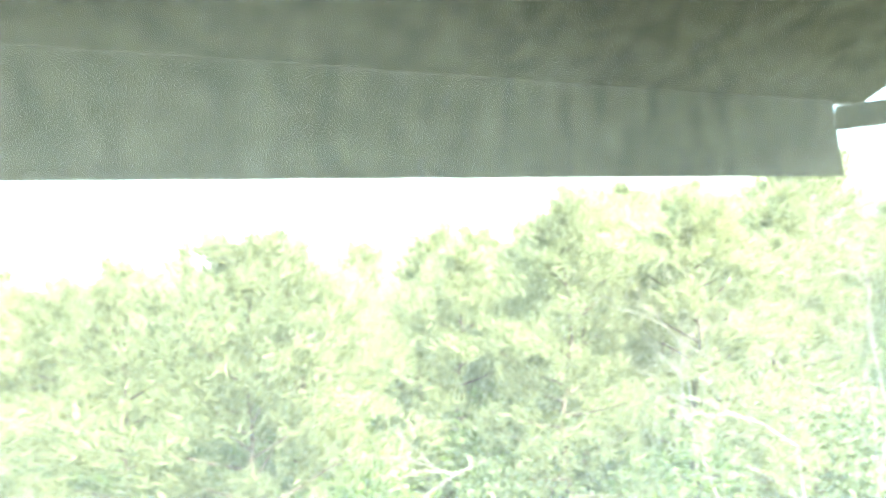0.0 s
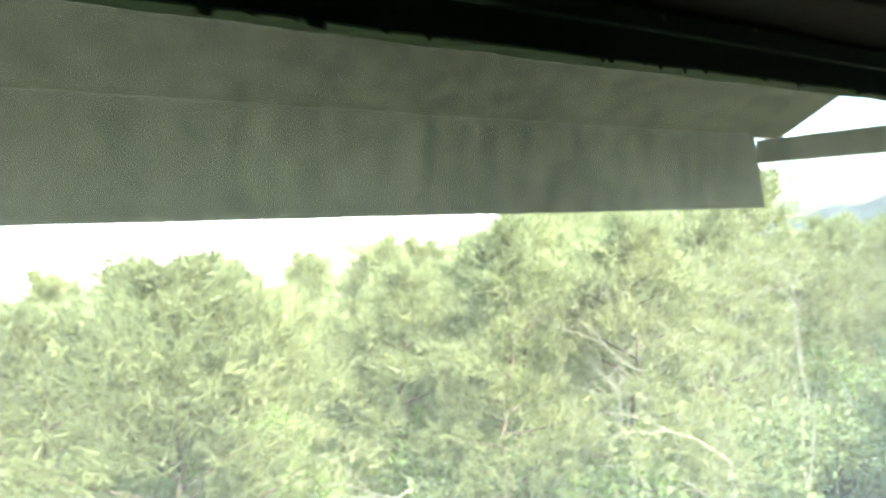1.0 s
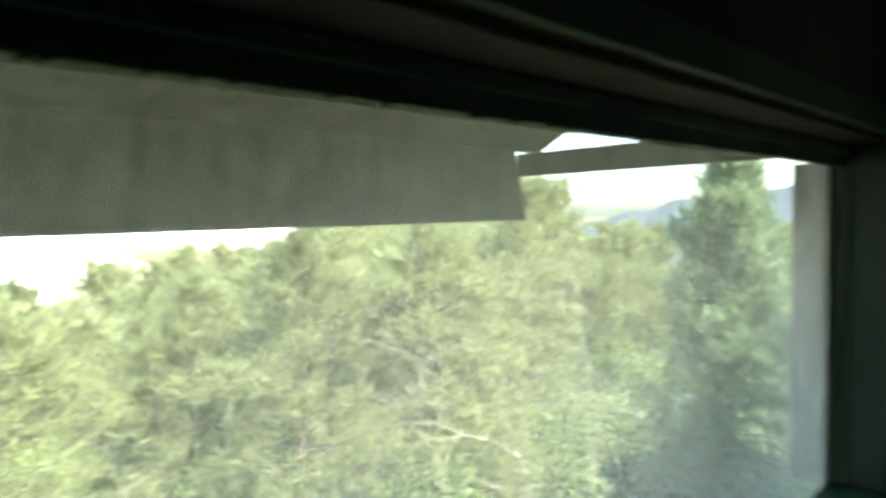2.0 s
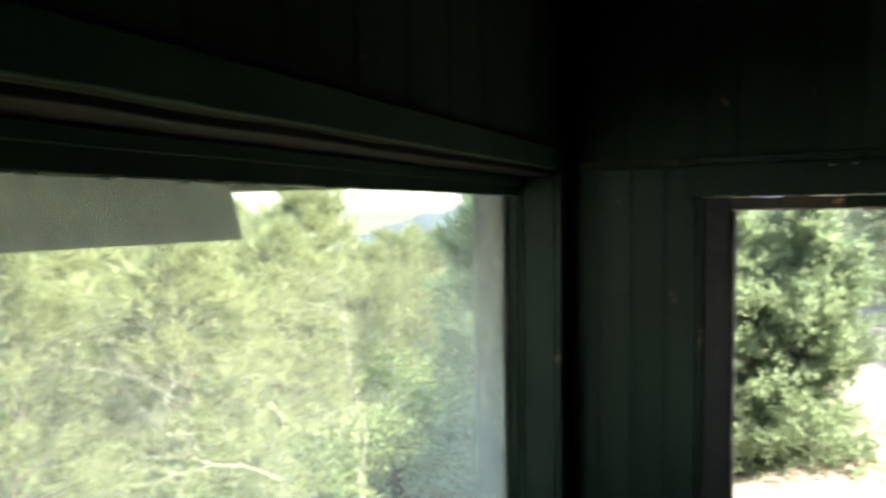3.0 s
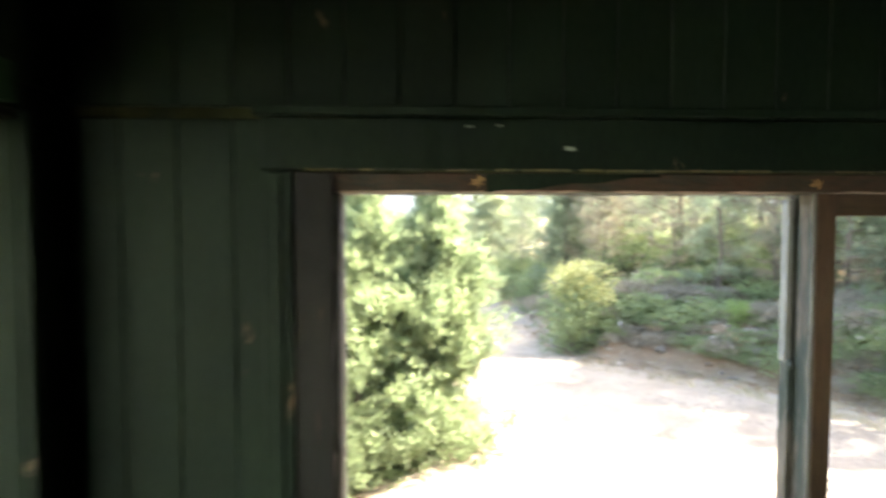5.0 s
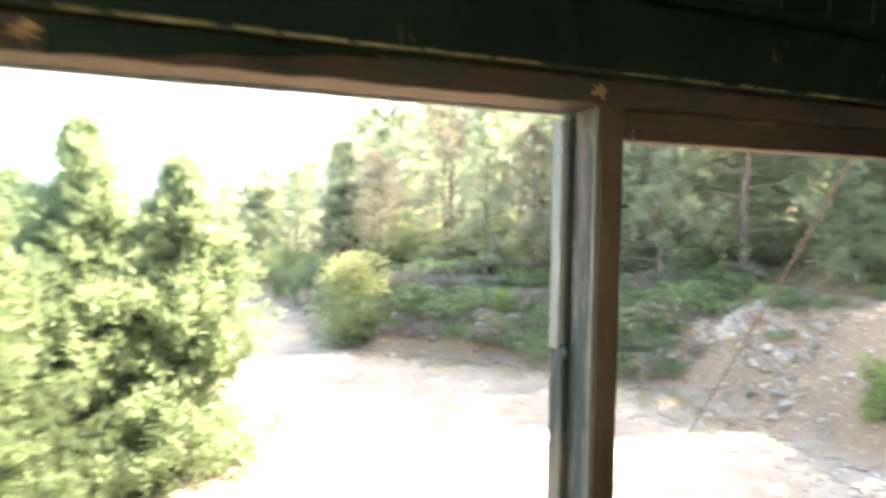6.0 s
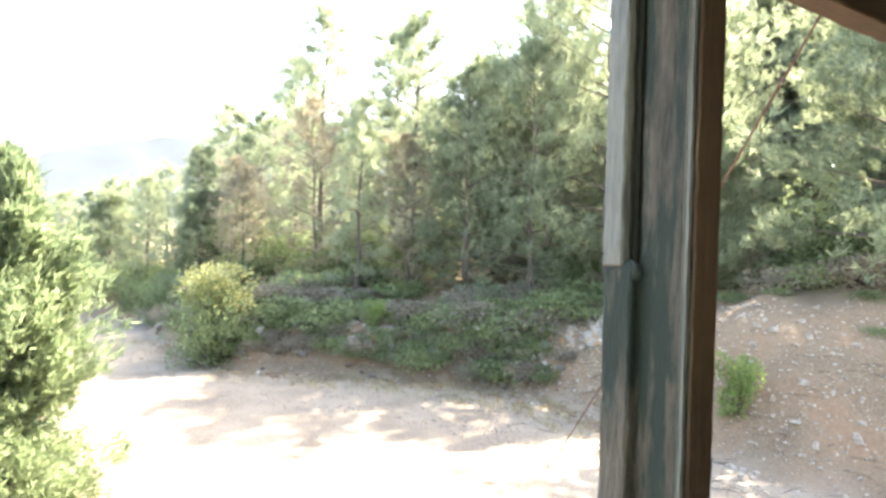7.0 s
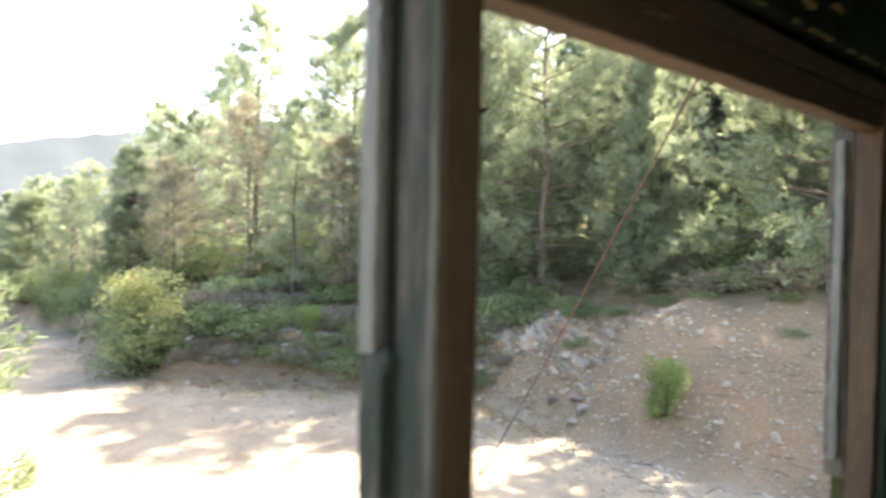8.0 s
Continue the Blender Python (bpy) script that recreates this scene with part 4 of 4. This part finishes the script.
# bleached dead limbs in the thicket
def dead_tree(seed, h, loc):
    rs = np.random.RandomState(seed)
    parts_ = []

    def grow(p, d, ln, r, depth):
        e = p + d * ln
        mid = (p + e) / 2 + rs.normal(0, 0.05 * ln, 3)
        parts_.append(tube([p, mid, e], [r, r * 0.8, r * 0.55], 5))
        if depth:
            for _ in range(rs.randint(2, 4)):
                nd = d + rs.normal(0, 0.55, 3)
                nd /= np.linalg.norm(nd)
                grow(e if rs.rand() < 0.6 else mid, nd, ln * rs.uniform(0.5, 0.8), r * 0.55, depth - 1)
    grow(np.zeros(3), np.array([rs.normal(0, 0.2), rs.normal(0, 0.2), 1.0]), h * 0.42, 0.024, 5)
    v, f = gather(parts_)
    ob = new("dead_tree", mesh_of("dead_tree", v, f, DEADWOOD, True))
    ob.location = loc
    tagged(ob, "bleached bare dead tree among green pines", "dead tree", "dead trees")


for i, (x, y, h) in enumerate(((4.3, 7.3, 5.4), (5.2, 7.2, 4.8), (8.2, 8.2, 5.0), (2.7, 7.8, 4.6), (3.6, 6.9, 4.2), (0.2, 9.0, 4.4))):
    dead_tree(200 + i, h, stand_at(x, y))

for i, (x, y, h) in enumerate(((20.6, -9.0, 3.6), (17.6, -10.4, 3.2), (15.4, -11.0, 3.0), (22.8, -8.2, 3.4))):
    dead_tree(230 + i, h, stand_at(x, y))

# shrubs of the bank
wv, wf, cr = bush_parts(2.7, 3.1, 300, BUSHLEAF, 6400, 0.11, 18)
fb = tree_thing("flowering_bush", wv, wf, cr, "rounded green bush with yellow flowers on top at the track bend", "bush", "", stand_at(18.8, -4.35, 0.3))
_, _, cr = bush_parts(2.3, 1.55, 305, YELLOWLEAF, 3000, 0.12, 13)
blossom = tagged(new("blossom", cr), "pale yellow blossom")
blossom.parent = fb
blossom.location = (0, 0, 1.65)
wv, wf, cr = bush_parts(2.4, 1.7, 301, BUSHLEAF, 2600, 0.09, 12)
bushA = tree_thing("shrub", wv, wf, cr, "dark green shrub at the foot of the bank", "bush", "shrubs on the bank", stand_at(18.3, -4.1))
wv, wf, cr = bush_parts(1.5, 0.52, 302, BUSHLEAF, 1300, 0.085, 16)
bushB = tree_thing("shrub", wv, wf, cr, "low green shrub on the bank", "bush", "shrubs on the bank", stand_at(15.6, -7.0))
wv, wf, cr = bush_parts(1.4, 0.48, 303, GREYLEAF, 1200, 0.075, 16)
bushC = tree_thing("shrub", wv, wf, cr, "grey-brown dry heather on the bank", "bush", "shrubs on the bank", stand_at(14.6, -8.7))
wv, wf, cr = bush_parts(0.75, 1.25, 304, LIMELEAF, 1700, 0.07)
bushD = tree_thing("shrub", wv, wf, cr, "fresh lime-green shrub on the earth bank", "bush", "shrubs on the bank", stand_at(6.1, -10.4))
for i in range(52):
    k = rnd.randrange(5, 13)
    (ax, ay), (bx, by) = TOE[k], TOE[k + 1]
    q = rnd.random()
    nl = math.hypot(bx - ax, by - ay)
    off = rnd.uniform(3.8, 13)
    if ax + (bx - ax) * q < 12.5:
        continue
    plant_copy(rnd.choice((bushA, bushA, bushC)), ax + (bx - ax) * q - (by - ay) / nl * off, ay + (by - ay) * q + (bx - ax) / nl * off,
               rnd.uniform(0.8, 1.5), rnd.uniform(0, 6.28))
plant_copy(bushD, 15.6, -7.9, 0.7, 1.0)
for i in range(95):
    k = rnd.choice((7, 8, 9, 10))
    (ax, ay), (bx, by) = TOE[k], TOE[k + 1]
    q, off = rnd.random(), rnd.uniform(0.45, 2.6)
    nl = math.hypot(bx - ax, by - ay)
    px, py = ax + (bx - ax) * q - (by - ay) / nl * off, ay + (by - ay) * q + (bx - ax) / nl * off
    plant_copy(rnd.choice((bushB, bushB, bushC)), px, py, rnd.uniform(0.5, 1.0) * (0.75 if off < 0.9 else 1.1), rnd.uniform(0, 6.28), sink=0.12)
for i in range(200):
    u = rnd.random()
    k = rnd.randrange(5, 13)
    (ax, ay), (bx, by) = TOE[k], TOE[k + 1]
    q = rnd.random()
    px, py = ax + (bx - ax) * q, ay + (by - ay) * q
    nx, ny = -(by - ay), bx - ax
    nl = math.hypot(nx, ny)
    off = 0.25 + 6.0 * rnd.random() ** 1.7
    px, py = px + nx / nl * off, py + ny / nl * off
    if px < 11 and py > -13.6:
        continue
    plant_copy(rnd.choice((bushB, bushB, bushC, bushC, bushA if off > 3.5 else bushC)), px, py, rnd.uniform(0.8, 1.6) * (0.7 if off < 1.0 else 1), rnd.uniform(0, 6.28))
for i in range(36):
    k = rnd.randrange(1, 6)
    (ax, ay), (bx, by) = TOE[k], TOE[k + 1]
    q, off = rnd.random(), rnd.uniform(0.3, 5)
    nl = math.hypot(bx - ax, by - ay)
    plant_copy(bushA, ax + (bx - ax) * q - (by - ay) / nl * off, ay + (by - ay) * q + (bx - ax) / nl * off, rnd.uniform(0.7, 1.3), rnd.uniform(0, 6.28))
for x, y, s in ((12.5, 0.9, 0.5), (16, -0.1, 0.5), (21, 0.2, 0.6)):
    plant_copy(bushA, x, y, s, rnd.uniform(0, 6.28))


for x, y, sc in ((9.6, -12.2, 0.8), (8.7, -12.5, 0.6), (10.4, -12.9, 0.9), (4.6, -12.4, 0.4), (9.0, -11.4, 0.5), (5.2, -13.3, 0.5), (8.0, -13.4, 0.6), (6.9, -13.2, 0.45)):
    plant_copy(bushB, x, y, sc, rnd.uniform(0, 6.28), sink=0.1)


for i in range(44):
    k = rnd.choice((2, 3, 3, 4, 4))
    (ax, ay), (bx, by) = TOE[k], TOE[k + 1]
    q, off = rnd.random(), rnd.uniform(0.15, 1.8)
    nl = math.hypot(bx - ax, by - ay)
    plant_copy(bushA, ax + (bx - ax) * q - (by - ay) / nl * off, ay + (by - ay) * q + (bx - ax) / nl * off, rnd.uniform(0.6, 1.0), rnd.uniform(0, 6.28), sink=0.15)


# rocks in the bank
def rock(seed, material=ROCK):
    rs = random.Random(seed)
    bm = bmesh.new()
    bmesh.ops.create_icosphere(bm, subdivisions=2, radius=0.5)
    cutn = [Vector((rs.gauss(0, 1), rs.gauss(0, 1), rs.gauss(0, 1))).normalized() for _ in range(7)]
    for v in bm.verts:
        for c in cutn:
            d = v.co.dot(c)
            if d > 0.3:
                v.co -= c * (d - 0.3)
        v.co += Vector(noise.noise_vector(v.co * 3 + Vector((seed, 0, 0)))) * 0.04
    me = bpy.data.meshes.new("rock")
    bm.to_mesh(me)
    bm.free()
    me.materials.append(material)
    return me


rocks = [rock(s) for s in (1, 2, 3, 4)]
for i in range(130):
    k = rnd.randrange(6, 12)
    (ax, ay), (bx, by) = TOE[k], TOE[k + 1]
    q = rnd.random()
    px, py = ax + (bx - ax) * q, ay + (by - ay) * q
    nx, ny = -(by - ay), bx - ax
    nl = math.hypot(nx, ny)
    off = rnd.uniform(-0.1, 1.5)
    px, py = px + nx / nl * off, py + ny / nl * off
    s = rnd.uniform(0.15, 0.62) * (1.0 if off > 0.2 else 0.4) * (0.5 if px < 11.5 else 1)
    ob = new("rock", rnd.choice(rocks))
    ob.matrix_world = Matrix.Translation((px, py, ground_z(px, py) - 0.12 * s)) @ Euler((rnd.uniform(-.4, .4), rnd.uniform(-.4, .4), rnd.uniform(0, 6))).to_matrix().to_4x4() \
        @ Matrix.Diagonal((s * 1.5, s * 0.9, s * 0.75, 1))
    tagged(ob, "angular grey-tan rock jutting from the earth bank", "rock", "rocks in the bank")


rs_ = random.Random(31)
for i in range(44):
    u = (i + rs_.random()) / 44
    k = 8 if u > 0.75 else 9 if u > 0.5 else 10 if u > 0.25 else 11
    (ax, ay), (bx, by) = TOE[k], TOE[k + 1]
    q = rs_.random()
    nl = math.hypot(bx - ax, by - ay)
    off = rs_.uniform(0.9, 1.75)
    px, py = ax + (bx - ax) * q - (by - ay) / nl * off, ay + (by - ay) * q + (bx - ax) / nl * off
    s = rs_.uniform(0.25, 0.6)
    ob = new("rock_slab", rs_.choice(rocks))
    ob.matrix_world = Matrix.Translation((px, py, ground_z(px, py) - 0.24 * s)) @ Euler((rs_.uniform(.5, .9), rs_.uniform(.1, .5), math.atan2(by - ay, bx - ax) + rs_.uniform(-.5, .5))).to_matrix().to_4x4() \
        @ Matrix.Diagonal((s * 2.0, s * 1.1, s * 0.55, 1))
    tagged(ob, "pale grey tilted rock slab bedded in the cut bank", "rock", "rock slabs in the bank")


# pale strata breaking out along the top of the cut
strata = [rock(s, BANKSTONE) for s in (11, 12, 13)]
rs_ = random.Random(47)
for i in range(64):
    px = rs_.uniform(7.8, 13.2)
    toe_y = float(np.interp(px, [5.4, 8.0, 10.5, 12.3, 14.3], [-9.8, -9.9, -10.2, -9.3, -8.0]))
    py = toe_y - rs_.uniform(0.75, 1.75)
    s = rs_.uniform(0.22, 0.5)
    ob = new("rock_slab", rs_.choice(strata))
    ob.matrix_world = Matrix.Translation((px, py, ground_z(px, py) - 0.13 * s)) @ Euler((rs_.uniform(.5, .9), rs_.uniform(-.9, -.3), rs_.uniform(-.25, .25))).to_matrix().to_4x4() \
        @ Matrix.Diagonal((s * 1.7, s * 0.8, s * 0.36, 1))
    tagged(ob, "pale grey dipping slab in the cut bank", "rock", "pale strata in the bank")

# loose stones and dry grass of the track
def scatter(name, count, region, build, material, label, category, seed):
    rs = np.random.RandomState(seed)
    lists = []
    for _ in range(count):
        x, y = region(rs)
        lists.append(build(x, y, ground_z(x, y), rs))
    v, f = gather(lists)
    tagged(new(name, mesh_of(name, v, f, material)), label, category, kind="stuff")


def pebble(x, y, z, rs):
    s = rs.uniform(0.008, 0.028)
    a = rs.uniform(0, 6.28)
    c = [(math.cos(a + k * 1.257) * s * rs.uniform(.7, 1.2), math.sin(a + k * 1.257) * s * rs.uniform(.7, 1.2)) for k in range(5)]
    v = [(x + p, y + q, z - 0.01) for p, q in c] + [(x + p * .6, y + q * .6, z + s * .55) for p, q in c]
    return v, [(k, (k + 1) % 5, 5 + (k + 1) % 5, 5 + k) for k in range(5)] + [(5, 6, 7, 8, 9)]


def grass_tuft(x, y, z, rs):
    v, f = [], []
    for k in range(7):
        a = rs.uniform(0, 6.28)
        l = rs.uniform(0.05, 0.16)
        bx, by = x + rs.normal(0, 0.04), y + rs.normal(0, 0.04)
        v += [(bx - 0.004, by, z - 0.01), (bx + 0.004, by + 0.003, z - 0.01), (bx + math.cos(a) * l * 0.6, by + math.sin(a) * l * 0.6, z + l)]
        f.append((3 * k, 3 * k + 1, 3 * k + 2))
    return v, f


def near_toe(lo, hi):
    def pick(rs):
        k = rs.randint(6, 12)
        (ax, ay), (bx, by) = TOE[k], TOE[k + 1]
        q = rs.rand()
        nl = math.hypot(bx - ax, by - ay)
        off = rs.uniform(lo, hi)
        return ax + (bx - ax) * q - (by - ay) / nl * off, ay + (by - ay) * q + (bx - ax) / nl * off
    return pick


scatter("loose_stones", 2800, near_toe(-3.5, 2.6), pebble, ROCK, "small loose stones on the track and bank", "stones", 401)
def chunk(x, y, z, rs):
    """A broken stone, half bedded in the earth."""
    r = rs.uniform(0.014, 0.042) * (2.4 if rs.rand() < 0.06 else 1)
    a = rs.uniform(0, 6.28)
    ca, sa = math.cos(a), math.sin(a)
    sx, sy, sz = r * rs.uniform(0.8, 1.6), r * rs.uniform(0.6, 1.1), r * rs.uniform(0.4, 0.9)
    v = []
    for k in range(6):
        b = k * 1.047
        for u, w in ((1.0, -0.6), (rs.uniform(.45, .9), rs.uniform(.5, 1.1))):
            p, q = math.cos(b) * sx * u * rs.uniform(.8, 1.2), math.sin(b) * sy * u * rs.uniform(.8, 1.2)
            v.append((x + p * ca - q * sa, y + p * sa + q * ca, z + w * sz))
    f = [(2 * k, (2 * k + 2) % 12, (2 * k + 3) % 12, 2 * k + 1) for k in range(6)]
    return v, f + [(1, 3, 5, 7, 9, 11)]


def bare_bank(rs):
    y_off = rs.triangular(-2.2, 0.9, 3.4)
    x = rs.uniform(1.5, 12.5)
    return x, float(np.interp(x, [3.0, 5.4, 8.0, 10.5, 12.3], [-10.6, -9.8, -9.9, -10.2, -9.3])) - y_off


def twig(x, y, z, rs):
    a, l = rs.uniform(0, 6.28), rs.uniform(0.06, 0.3)
    dx, dy = math.cos(a) * l, math.sin(a) * l
    return tube([(x - dx, y - dy, z + 0.005), (x, y, z + 0.02), (x + dx, y + dy, z + 0.01)], [0.006, 0.005, 0.003], 4)


scatter("rubble", 2600, bare_bank, chunk, RUBBLE, "broken grey-tan rubble lying on the bare earth bank", "rubble", 405)
scatter("rubble", 1100, near_toe(-0.9, 1.1), chunk, RUBBLE, "broken stones strewn along the foot of the bank", "rubble", 407)
scatter("fallen_twigs", 420, bare_bank, twig, BARK, "dry brown twigs fallen on the earth bank", "twigs", 406)
scatter("dry_grass", 1300, near_toe(-1.6, 0.8), grass_tuft, DRYGRASS, "sparse dry grass along the foot of the bank", "grass", 402)
scatter("green_weeds", 900, near_toe(0.5, 6), grass_tuft, BUSHLEAF, "thin green weeds on the bank", "grass", 403)

# broad-leaved scrub in front of the thicket, below the north window
wv, wf, cr = bush_parts(2.6, 2.4, 320, BUSHLEAF, 3600, 0.12, 12)
scrub = tree_thing("scrub_oak", wv, wf, cr, "leafy green scrub below the north window", "bush", "scrub north of the hut", stand_at(5.2, 8.0))
wv, wf, cr = bush_parts(2.4, 2.6, 321, LIMELEAF, 3200, 0.11, 12)
scrub2 = tree_thing("scrub_oak", wv, wf, cr, "bright yellow-green scrub below the north window", "bush", "scrub north of the hut", stand_at(2.6, 8.6))
wv, wf, cr = bush_parts(2.0, 1.8, 322, PINE_DRY, 2600, 0.10, 9)
tree_thing("dry_bush", wv, wf, cr, "brown dried-out bush in the thicket", "bush", "", stand_at(-4.4, 10.5))
for x, y, k, s in ((7.2, 7.6, 0, 1.0), (9.2, 7.4, 1, 0.9), (0.4, 9.2, 0, 1.0), (-1.8, 9.6, 1, 1.0), (4.0, 9.4, 1, 1.1), (6.4, 9.6, 0, 1.2), (11.5, 8.5, 0, 1.2), (-3.4, 11.4, 0, 1.1), (8.6, 9.2, 1, 1.1)):
    plant_copy((scrub, scrub2)[k], x, y, s, rnd.uniform(0, 6.28))


def fallen_leaf(x, y, z, rs):
    a, l = rs.uniform(0, 6.28), rs.uniform(0.03, 0.075)
    dx, dy = math.cos(a) * l, math.sin(a) * l
    return [(x - dx, y - dy, z + 0.012), (x + dy * .5, y - dx * .5, z + 0.02 + rs.uniform(0, .02)), (x + dx, y + dy, z + 0.012), (x - dy * .5, y + dx * .5, z + 0.02)], [(0, 1, 2, 3)]


LITTER = leaf_mat("fallen_brown_leaves", (0.11, 0.055, 0.03), (0.30, 0.17, 0.09), 0.1)
scatter("leaf_litter", 9000, near_toe(-0.8, 5.0), fallen_leaf, LITTER, "brown fallen leaves and needles on the bank", "leaf litter", 404)

for i in range(26):
    x, y = rnd.uniform(-8, 12), rnd.uniform(8.8, 17)
    plant_copy((scrub, scrub2)[i % 2], x, y, rnd.uniform(0.8, 1.3), rnd.uniform(0, 6.28))
for i in range(70):
    y = rnd.uniform(24, 75)
    x = rnd.uniform(-22, 22 + 0.6 * y)
    k = rnd.choice((5, 6))
    gz = ground_z(x, y)
    plant_copy(pines[k], x, y, max(0.35, min(1.3, (1.4 - 0.10 * y - gz) / 9.2 * rnd.uniform(0.75, 1.0))), rnd.uniform(0, 6.28), "pale green pine on the valley side")
